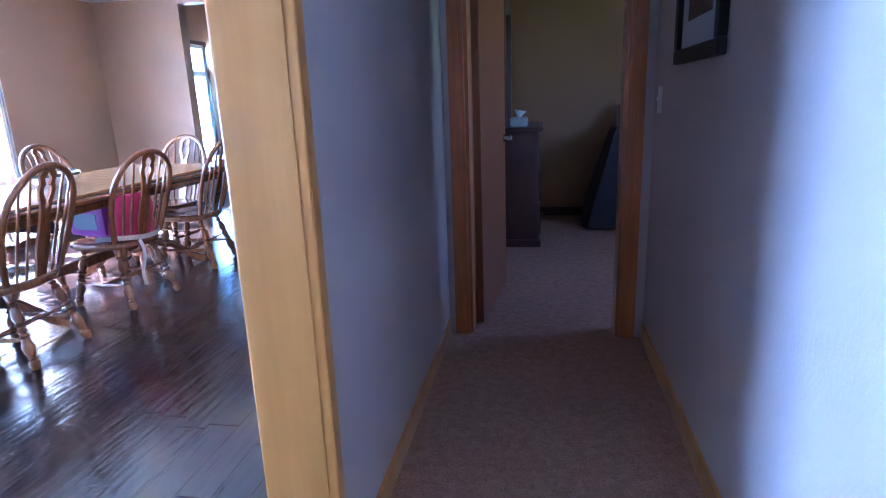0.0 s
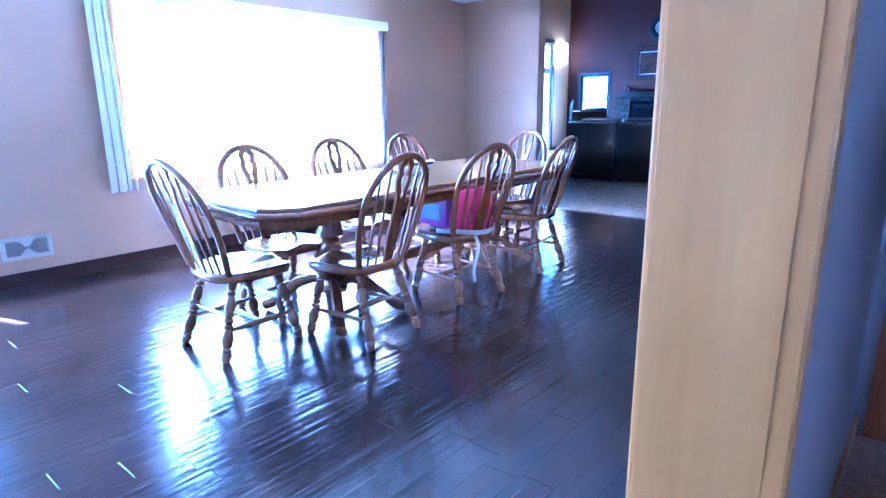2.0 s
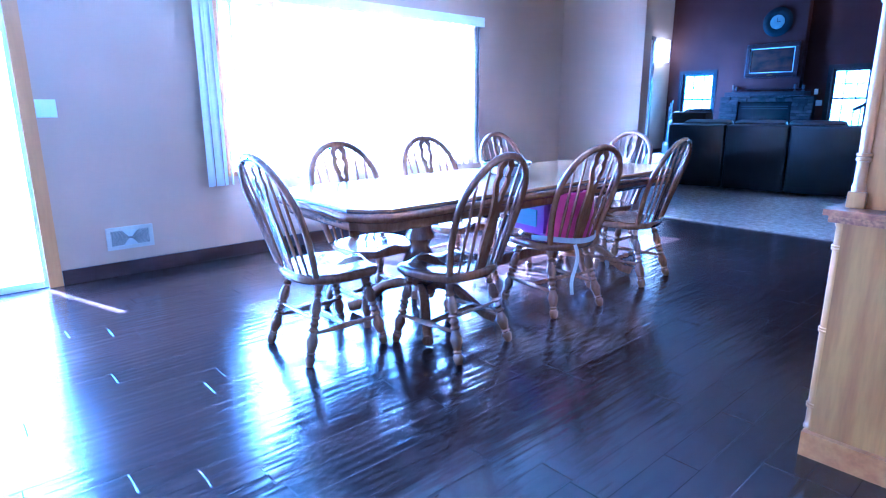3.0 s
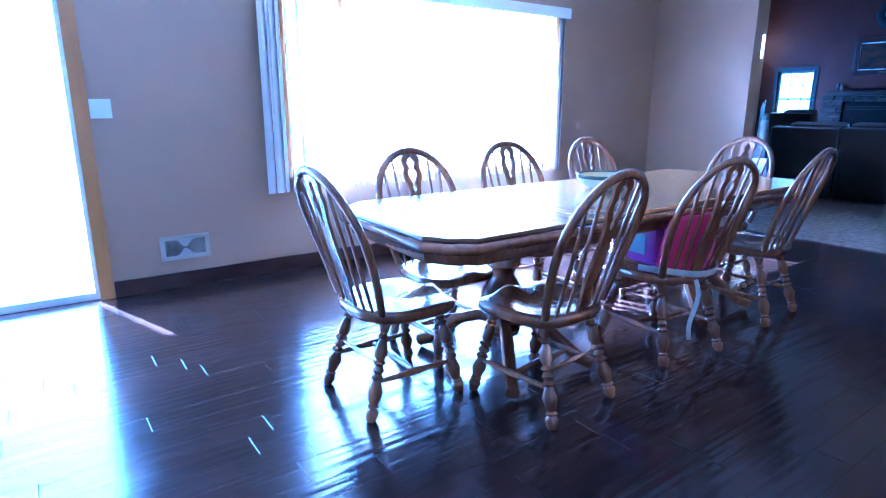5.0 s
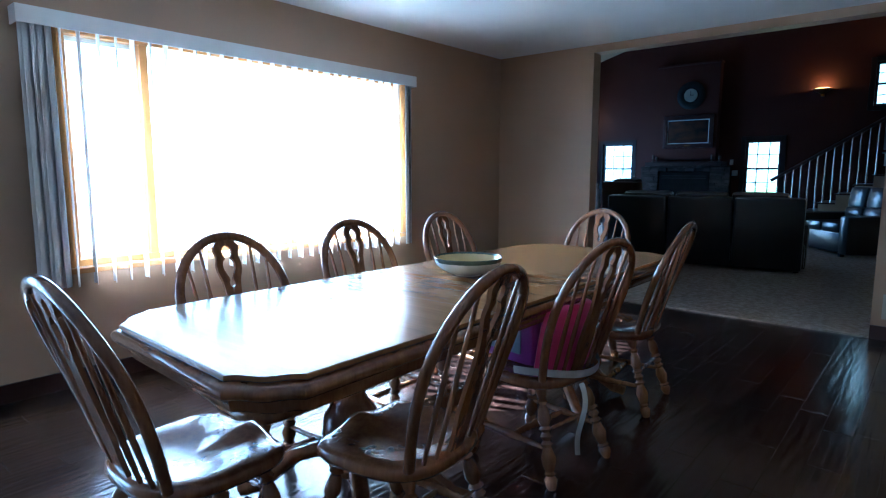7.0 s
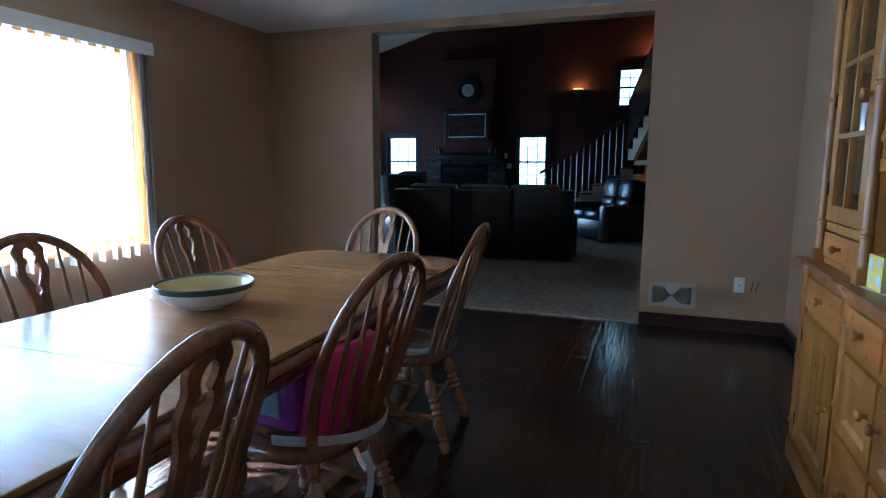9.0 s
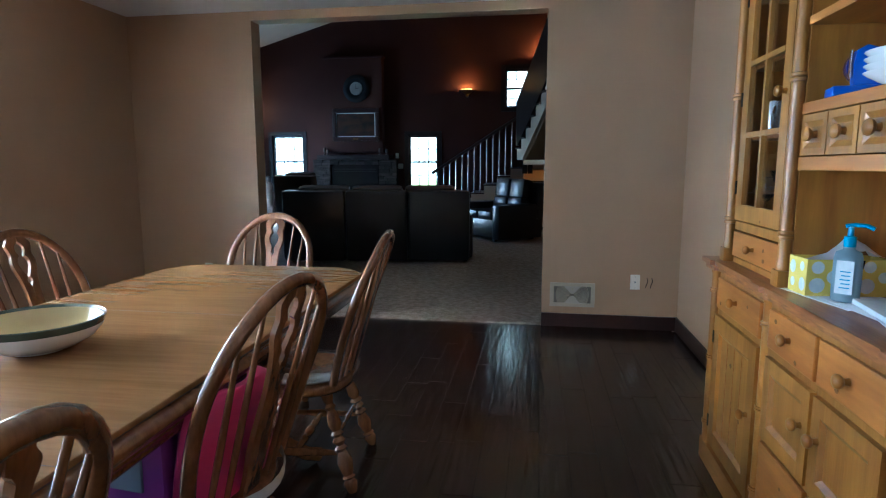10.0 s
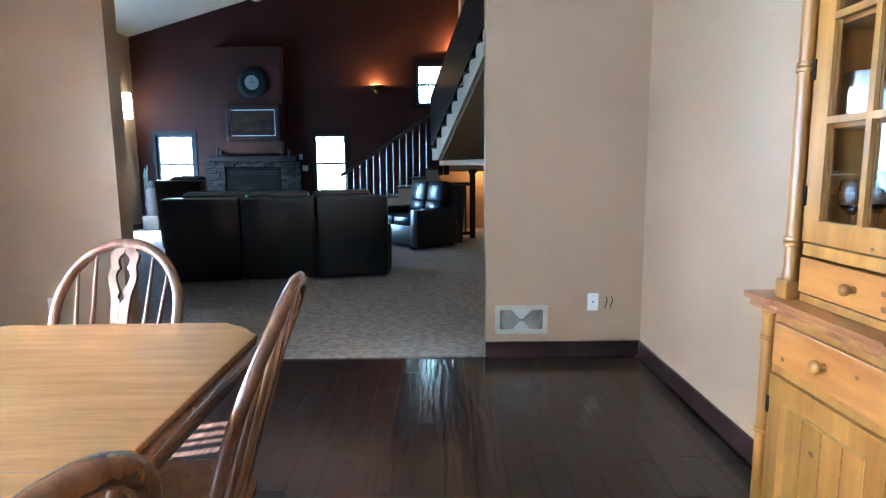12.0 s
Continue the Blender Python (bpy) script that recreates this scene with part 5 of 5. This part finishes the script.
far_window("window_2", "dark-cased sash window beside the fireplace", -7.76, -6.98, 0.75, 1.975, 4, 3)
far_window("window_3", "dark-cased sash window near the stairs", -4.43, -3.745, 0.75, 1.96, 4, 3)
far_window("window_4", "small high sash window above the stair landing", -2.23, -1.50, 2.55, 3.38, 4, 3)
ld = tagged(thing("door_living", "glazed living room patio door with transom lights", "patio door"), kind="structure")
fr = bmesh.new()
for b in ((13.3, 13.38, 0, 2.78), (14.62, 14.7, 0, 2.78), (13.38, 14.62, 2.70, 2.78), (13.38, 14.62, 2.02, 2.16), (13.97, 14.04, 0.012, 2.70), (13.38, 14.62, 0.012, 0.12)):
    box(fr, LX - 0.12, LX - 0.02, *b, 0.004)
part("door_frame", fr, M_WHITE, ld)
part("casing", boxes((LX, LX + 0.02, 14.7, 14.79, 0.012, 2.87), (LX, LX + 0.02, 13.21, 13.3, 0.012, 2.87), (LX, LX + 0.02, 13.3, 14.7, 2.78, 2.87)), M_DARKTRIM, ld)
for a, b in ((13.38, 13.97), (14.04, 14.62)):
    for z0, z1 in ((0.12, 2.02), (2.16, 2.70)):
        part("pane", one(LX - 0.08, LX - 0.075, a, b, z0, z1), M_GLASS, ld)

# fireplace
fp = thing("fireplace", "stone-faced fireplace with dark firebox and chimney breast", "fireplace", at=(-5.66, FY, 0.012))
part("chimney_breast", boxes((-0.67, 0.67, -0.20, 0, 1.56, 3.66)), M_RUST, fp, "dark red-brown chimney breast")
part("crown", one(-0.70, 0.70, -0.225, 0, 3.66, 3.70, 0.008), M_RUST, fp)
part("core", boxes((-0.98, -0.60, -0.20, 0, 0, 1.40), (0.60, 0.98, -0.20, 0, 0, 1.40), (-0.60, 0.60, -0.20, 0, 1.30, 1.40), (-0.60, 0.60, -0.04, 0, 0, 1.30)), M_SOOT, fp)
rs = random.Random(3)
for x0, x1, z0, z1 in ((-1.0, -0.58, 0, 1.40), (0.58, 1.0, 0, 1.40), (-0.58, 0.58, 1.28, 1.40)):
    z = z0
    while z < z1 - 0.02:
        h = min(rs.uniform(0.05, 0.10), z1 - z)
        x = x0
        while x < x1 - 0.02:
            w = min(rs.uniform(0.12, 0.32), x1 - x)
            part("stone", one(x + 0.003, x + w - 0.003, -0.225 - rs.uniform(0, 0.03), -0.195, z + 0.003, z + h - 0.003, 0.006), M_STONE, fp)
            x += w
        z += h
part("firebox_door", boxes((-0.56, 0.56, -0.215, -0.20, 0.40, 1.26)), M_SOOT, fp, "black metal fireplace screen")
part("louvre", boxes((-0.50, 0.50, -0.225, -0.215, 1.12, 1.14), (-0.50, 0.50, -0.225, -0.215, 1.17, 1.19)), M_BLACK, fp)
part("hearth", one(-1.05, 1.05, -0.62, -0.23, 0, 0.38, 0.01), M_STONE, fp, "raised stone hearth")
part("mantel", one(-0.86, 0.86, -0.36, 0, 1.40, 1.50, 0.012), M_RAIL, fp, "dark wooden mantel shelf")
pic = thing("framed_picture", "dark framed landscape picture with pale mat line over the mantel", "picture", at=(-5.615, FY - 0.20, 1.83))
bm = bmesh.new()
for b in ((-0.55, 0.55, 0, 0.095), (-0.55, 0.55, 0.635, 0.73), (-0.55, -0.465, 0.095, 0.635), (0.465, 0.55, 0.095, 0.635)):
    box(bm, b[0], b[1], -0.04, 0, b[2], b[3], 0.008)
part("frame", bm, M_DARKTRIM, pic)
part("mat_line", boxes((-0.465, 0.465, -0.02, -0.016, 0.095, 0.115), (-0.465, 0.465, -0.02, -0.016, 0.615, 0.635), (-0.465, -0.447, -0.02, -0.016, 0.115, 0.615), (0.447, 0.465, -0.02, -0.016, 0.115, 0.615)), M_PAPER, pic, "thin white mat line")
part("print", one(-0.465, 0.465, -0.014, -0.006, 0.095, 0.635), M_PIC, pic, "dusky brown landscape print")
part("title_plate", one(-0.06, 0.06, -0.046, -0.04, 0.035, 0.06), M_BRASS, pic)
ck = thing("wall_clock", "round dark wall clock with cream face", "clock", at=(-5.58, FY - 0.20, 3.0))
bm = bmesh.new()
lathe(bm, [(0, 0.30), (0.5, 0.31), (0.8, 0.27), (1, 0.20), (0.7, 0.17)], (0, 0, 0), (0, -0.06, 0), 32)
part("rim", bm, M_BLACK, ck, smooth=True)
bm = bmesh.new()
lathe(bm, [(0, 0.145), (1, 0.145)], (0, -0.043, 0), (0, -0.062, 0), 32)
part("dial", bm, M_CLOCKFACE, ck, "cream clock dial")
part("hand", boxes((-0.004, 0.004, -0.066, -0.0625, -0.01, 0.10)), M_BLACK, ck)
part("hand", boxes((-0.01, 0.07, -0.066, -0.0625, -0.004, 0.004)), M_BLACK, ck)
for x, h in ((-0.70, 0.17), (-0.62, 0.12), (0.62, 0.15), (0.78, 0.13)):
    cs = thing("candle", "small pale candle holder on the mantel", "candle", "candles on the mantel", at=(-5.66 + x, FY - 0.27, 1.512))
    bm = bmesh.new()
    lathe(bm, [(0, 0.035), (0.1, 0.035), (0.15, 0.012), (0.4, 0.012), (0.45, 0.03), (1, 0.03)], (0, 0, 0), (0, 0, h), 12)
    part("holder", bm, M_PLASTER, cs, smooth=True)
plate("light_switch", "white living room light switch beside the fireplace", pose(-4.62, FY, 1.26), gangs=2)
plate("thermostat", "small white thermostat by the fireplace", pose(-4.70, FY, 1.50))


def uplight(at, label):
    s = thing("wall_sconce", label, "wall lamp", "bowl uplights", at=at)
    bm = bmesh.new()
    lathe(bm, [(0, 0.03), (0.2, 0.05), (0.7, 0.13), (1, 0.17), (0.96, 0.155), (0.7, 0.11), (0.3, 0.03)], (0, -0.12, -0.10), (0, -0.12, 0.0), 20, cap=False)
    part("bowl", bm, M_BRASS, s, smooth=True)
    bm = bmesh.new()
    lathe(bm, [(0, 0.02), (0.4, 0.11), (1, 0.13)], (0, -0.12, -0.06), (0, -0.12, 0.012), 16)
    part("lit_glass", bm, M_UPLIGHT, s, "glowing amber glass", smooth=True)
    part("bracket", one(-0.03, 0.03, -0.10, 0, -0.14, -0.06, 0.006), M_BRASS, s)


uplight((-3.07, FY, 2.93), "bronze bowl uplight glowing amber on the red-brown wall")
uplight((-1.44, FY, 3.62), "bronze bowl uplight beside the landing window")
sc = thing("wall_sconce", "tall lit fabric wall sconce beside the patio door", "wall lamp", at=(LX, 15.10, 2.28))
bm = bmesh.new()
lathe(bm, [(0, 0.09), (0.5, 0.10), (1, 0.09)], (0.115, 0, 0.0), (0.115, 0, 0.50), 16)
part("shade", bm, M_SHADE, sc, "glowing warm white shade", smooth=True)
part("bracket", one(0.0, 0.03, -0.06, 0.06, 0.10, 0.40, 0.004), M_BRASS, sc)


# seating
def cushion(bm, x0, x1, y0, y1, z0, z1, r, m=None):
    box(bm, x0, x1, y0, y1, z0, z1, min(r, (x1 - x0) * 0.45, (y1 - y0) * 0.45, (z1 - z0) * 0.45), m)
    return bm


def leather_seat(name, label, at, turn, width, seats, height=0.97):
    """A reclining sofa; it faces local +y, its back towards -y."""
    s = thing(name, label, "sofa" if seats > 1 else "armchair", at=at, turn=turn)
    arm = 0.22
    part("base", cushion(bmesh.new(), -width / 2 + 0.03, width / 2 - 0.03, -0.42, 0.44, 0.05, 0.36, 0.03), M_LEATHER, s, smooth=True)
    for q in (-1, 1):
        part("arm", cushion(bmesh.new(), *sorted((q * width / 2, q * (width / 2 - arm))), -0.36, 0.46, 0.03, 0.62, 0.07), M_LEATHER, s, smooth=True)
    w = (width - 0.10) / seats
    inner = (width - 2 * arm) / seats
    for k in range(seats):
        x0 = -width / 2 + 0.05 + k * w
        b = part("back", cushion(bmesh.new(), x0 + 0.006, x0 + w - 0.006, -0.50, -0.34, 0.06, height, 0.045), M_LEATHER, s, "black leather back panel", smooth=True)
        b.matrix_basis = pose(0, 0, 0, 4, 0, 0)
        xi = -width / 2 + arm + k * inner
        part("seat_cushion", cushion(bmesh.new(), xi + 0.006, xi + inner - 0.006, -0.34, 0.46, 0.34, 0.50, 0.06), M_LEATHER, s, smooth=True)
        for j, (z0, z1, y) in enumerate(((0.50, 0.70, -0.30), (0.68, height + 0.02, -0.34))):
            part("back_cushion", cushion(bmesh.new(), xi + 0.01, xi + inner - 0.01, y - 0.06, y + 0.16, z0, z1, 0.075, Matrix.Translation((0, y, z0)) @ Matrix.Rotation(radians(9), 4, "X") @ Matrix.Translation((0, -y, -z0))), M_LEATHER, s, smooth=True)
    for q in (-1, 1):
        for y in (-0.38, 0.38):
            part("foot", one(q * (width / 2 - 0.14), q * (width / 2 - 0.14) + 0.06, y, y + 0.06, 0, 0.055), M_BLACK, s)
    return s


leather_seat("sofa", "black leather three-seat reclining sofa seen from behind", (-3.60, 9.98, 0.012), 10, 2.50, 3, 0.97)
leather_seat("armchair", "black leather recliner with padded headrest near the fireplace", (-5.42, 12.3, 0.012), -24, 1.05, 1, 1.12)
leather_seat("loveseat", "black leather reclining loveseat facing across the room", (-2.15, 12.55, 0.012), 129, 1.30, 2, 1.0)

st = thing("garden_statue", "stone-coloured plaster statue on a pedestal in the corner", "statue", at=(-7.72, 15.2, 0.012))
bm = bmesh.new()
box(bm, -0.16, 0.16, -0.16, 0.16, 0, 0.30, 0.02)
lathe(bm, [(0, 0.13), (0.1, 0.10), (0.35, 0.13), (0.5, 0.095), (0.7, 0.12), (0.8, 0.06), (0.86, 0.075), (0.95, 0.065), (1, 0.02)], (0, 0, 0.30), (0, 0, 1.02), 14)
part("statue_body", bm, M_PLASTER, st, smooth=True)
ft = thing("fireplace_tools", "dark fireplace tool stand in the corner", "fire tools", at=(-7.95, 15.35, 0.012))
for k in range(4):
    bm = bmesh.new()
    lathe(bm, [(0, 0.008), (0.9, 0.008), (0.93, 0.016), (1, 0.012)], (0.05 * (k % 2), 0.05 * (k // 2), 0.05), (0.05 * (k % 2) + 0.02, 0.05 * (k // 2), 1.18 + 0.05 * k), 8)
    part("tool", bm, M_PEWTER, ft, smooth=True)
part("stand", one(-0.08, 0.13, -0.08, 0.13, 0, 0.05, 0.01), M_BLACK, ft)

# lower flight of stairs along the far wall, then a landing and an upper flight towards the dining room
stair = thing("staircase", "staircase with dark treads, cream risers and dark railings", "staircase", at=(0, 0, 0.012))
RISE, RUN, S0 = 0.175, 0.27, -3.65
for k in range(1, 8):
    x = S0 + RUN * (k - 1)
    stp = part("step", one(x, x + RUN, 14.40, FY - 0.002, 0, RISE * k - 0.03), M_STAIR, stair)
    part("tread", one(x - 0.025, x + RUN, 14.37, FY - 0.002, RISE * k - 0.03, RISE * k, 0.006), M_DARKTRIM, stp)
XL = S0 + RUN * 7
part("landing", one(XL, XL + 1.1, 14.40, FY - 0.002, 1.18, 1.395), M_STAIR, stair)
for k in range(13):
    x = S0 + 0.10 + 0.128 * k
    z = RISE * (int((x - S0) / RUN) + 1)
    top = 1.10 + (x - S0) * RISE / RUN
    bm = bmesh.new()
    lathe(bm, [(0, 0.014), (1, 0.012)], (x, 14.44, z), (x, 14.44, top), 8)
    part("baluster", bm, M_CHROME, stair, "slim bright metal baluster", smooth=True)
bm = bmesh.new()
tube(bm, [(S0 - 0.02, 14.44, 1.10), (XL, 14.44, 1.10 + (XL - S0) * RISE / RUN)], 0.028, 0.032, 8, side=(0, 1, 0))
part("handrail", bm, M_DARKTRIM, stair, smooth=True)
for x, z0, z1 in ((XL + 0.02, 1.395, 2.55), (XL + 0.13, 1.395, 2.85)):
    bm = box(bmesh.new(), x - 0.05, x + 0.05, 14.36, 14.46, z0 - 0.3, z1 - 0.06, 0.006)
    box(bm, x - 0.075, x + 0.075, 14.335, 14.485, z1 - 0.06, z1, 0.012)
    part("newel_post", bm, M_RAIL, stair)
# upper flight, local u along its run
UO, UD = Vector((XL - 0.14, 14.30, 1.395)), Vector((0.36, -0.933, 0))
UP = Matrix.Translation(UO) @ Matrix.Rotation(math.atan2(UD.y, UD.x), 4, "Z")
saw = [(0, -0.02)]
for k in range(13):
    saw += [(0.25 * k, 0.19 * (k + 1)), (0.25 * (k + 1), 0.19 * (k + 1))]
saw += [(3.25, 2.25), (0.30, -0.02)]
bm = prism(bmesh.new(), saw, 0.0, 0.95, lambda a, b, c: UP @ Vector((a, c, b)))
part("upper_flight", bm, M_STAIR, stair, "cream sawtooth upper flight")
bm = prism(bmesh.new(), [(0.32, -0.03), (3.3, 2.22), (3.3, 2.19), (0.36, -0.03)], 0.05, 0.95, lambda a, b, c: UP @ Vector((a, c, b)))
part("soffit", bm, M_TAN, stair, "tan sloped soffit under the upper flight")
bm = prism(bmesh.new(), [(0.36, -0.03), (3.3, 2.19), (3.3, -0.03)], 0.90, 0.95, lambda a, b, c: UP @ Vector((a, c, b)))
part("spandrel", bm, M_TAN, stair, "tan panel behind the upper flight")
bm = prism(bmesh.new(), [(0.25, -0.12), (3.3, -0.12), (3.3, -0.032), (0.25, -0.032)], 0.05, 0.90, lambda a, b, c: UP @ Vector((a, c, b)))
part("header", bm, M_TAN, stair, "tan header over the lower stairwell")
bm = prism(bmesh.new(), [(0.0, 0.26), (0.10, 0.26), (3.25, 2.60), (3.25, 3.75), (0.0, 1.12)], -0.03, 0.01, lambda a, b, c: UP @ Vector((a, c, b)))
part("railing", bm, M_RAIL, stair, "dark panelled stair railing")
for k in range(13):
    bm = box(bmesh.new(), 0.25 * k - 0.02, 0.25 * (k + 1), -0.035, 0.95, 0.19 * (k + 1), 0.19 * (k + 1) + 0.03)
    bmesh.ops.transform(bm, matrix=UP, verts=bm.verts)
    part("upper_tread", bm, M_RAIL, stair)
structure("wall_stairwell", boxes((-1.80, 0.6, 14.95, 15.05, 0.012, 1.17)), M_TAN, "tan wall of the lower stairwell", "wall")
rl = thing("stairwell_railing", "dark wooden railing with newel post round the stairwell", "railing", at=(-1.60, 13.32, 0.012))
bm = box(bmesh.new(), 0.36, 0.46, -0.05, 0.05, 0, 1.14, 0.006)
box(bm, 0.335, 0.485, -0.075, 0.075, 1.14, 1.20, 0.012)
part("newel_post", bm, M_DARKTRIM, rl)
part("rail", one(-0.40, 0.36, -0.035, 0.035, 0.92, 0.98, 0.01), M_DARKTRIM, rl)
part("bottom_rail", one(-0.40, 0.36, -0.03, 0.03, 0.06, 0.12, 0.006), M_DARKTRIM, rl)
for k in range(7):
    part("baluster", one(-0.36 + 0.105 * k, -0.325 + 0.105 * k, -0.017, 0.017, 0.12, 0.92), M_DARKTRIM, rl)
lf = thing("pendant_lamp", "pale glass globe lamp hanging from the vault", "ceiling lamp", at=(-4.55, 12.5, 4.98))
bm = bmesh.new()
lathe(bm, [(0, 0.012), (1, 0.012)], (0, 0, 0), (0, 0, -0.95), 8)
part("rod", bm, M_BRASS, lf)
bm = bmesh.new()
bmesh.ops.create_uvsphere(bm, u_segments=16, v_segments=10, radius=0.13, matrix=Matrix.Translation((0, 0, -1.05)))
part("globe", bm, M_SHADEGL, lf, smooth=True)

# ---- outside ----
structure("deck", boxes((-6.9, WX - 0.16, -1.6, 2.4, -0.25, -0.02)), M_CEIL, "pale painted deck outside the patio door", "deck")
# Unseen panels added to cut the patio sun down to a narrow floor stripe.
screen = thing("deck_screen", "unseen pale panel added to block the sun outside the patio door", "screen", at=(-8.05, 0, -0.25))
part("wall", one(-0.05, 0.05, -4.2, 0.195, 0, 3.858), M_CEIL, screen)
part("upper_panel", one(-0.05, 0.05, -4.2, 0.75, 3.86, 5.9), M_CEIL, screen)


def backdrop(name, x0, x1, y0, y1, z0, z1):
    m = bpy.data.materials.new(name)
    m.use_nodes = True
    n, l = m.node_tree.nodes, m.node_tree.links
    b = n["Principled BSDF"]
    tx, rm = n.new("ShaderNodeTexNoise"), n.new("ShaderNodeValToRGB")
    tx.inputs["Scale"].default_value, tx.inputs["Detail"].default_value = 1.6, 6
    tc = n.new("ShaderNodeTexCoord")
    l.new(tc.outputs["Object"], tx.inputs["Vector"])
    l.new(tx.outputs[0], rm.inputs[0])
    rm.color_ramp.elements[0].position, rm.color_ramp.elements[0].color = 0.40, (0.10, 0.22, 0.24, 1)
    rm.color_ramp.elements[1].position, rm.color_ramp.elements[1].color = 0.56, (0.86, 0.96, 1.0, 1)
    l.new(rm.outputs[0], b.inputs["Emission Color"])
    b.inputs["Emission Strength"].default_value = 0.27
    b.inputs["Base Color"].default_value = (0.2, 0.25, 0.2, 1)
    return structure(name, one(x0, x1, y0, y1, z0, z1), m, "bright hazy trees and sky far outside", "backdrop")


backdrop("backdrop_north", -45, 25, 75, 75.2, -0.25, 40)


# ---- floorboards of the dining room ----
def plank(bm, x0, x1, y0, y1, top):
    """A board with eased long edges and slightly wider eased ends."""
    ex, ey, dz = 0.0006, 0.0024, 0.0012
    low = [bm.verts.new((x, y, -0.012)) for x, y in ((x0, y0), (x1, y0), (x1, y1), (x0, y1))]
    mid = [bm.verts.new((x, y, top - dz)) for x, y in ((x0, y0), (x1, y0), (x1, y1), (x0, y1))]
    up = [bm.verts.new((x, y, top)) for x, y in ((x0 + ex, y0 + ey), (x1 - ex, y0 + ey), (x1 - ex, y1 - ey), (x0 + ex, y1 - ey))]
    for lo, hi in ((low, mid), (mid, up)):
        for k in range(4):
            bm.faces.new((lo[k], lo[(k + 1) % 4], hi[(k + 1) % 4], hi[k]))
    bm.faces.new(up)
    bm.faces.new(low[::-1])


def plank_mesh(name, length, width):
    bm = bmesh.new()
    plank(bm, -width / 2, width / 2, 0, length - 0.0012, 0.0)
    me = bpy.data.meshes.new(name)
    bm.to_mesh(me)
    bm.free()
    me.materials.append(M_PLANK)
    return me


floor = tagged(thing("floor", "dark hand-scraped walnut floorboards with glossy finish", "floor"), kind="structure")
BW, LENGTHS = 0.127, (0.45, 0.75, 1.05, 1.35)
MESHES = {ln: plank_mesh("board", ln, BW - 0.0004) for ln in LENGTHS}
rp, count = random.Random(11), 0
rest = bmesh.new()
x = WX + BW / 2
while x < 0.85:
    y = -2.6 + rp.uniform(-0.6, 0.0)
    end = BY if x < -0.45 else 1.39
    while y < end - 0.02:
        ln = rp.choice(LENGTHS)
        a, b = max(y, -2.6), min(y + ln - 0.0012, end)
        near = -4.9 < x < -0.9 and a > 0.0 and b < end and a == y
        if near and count < 300:
            o = new("board", MESHES[ln])
            o.parent = floor
            o.location = (x, y, rp.uniform(-0.0008, 0.0))
            count += 1
        elif b - a > 0.02:
            plank(rest, x - BW / 2 + 0.0002, x + BW / 2 - 0.0002, a, b, rp.uniform(-0.0008, 0.0))
        y += ln
    x += BW
tagged(part("board_rest", rest, M_PLANK, floor), kind="stuff")
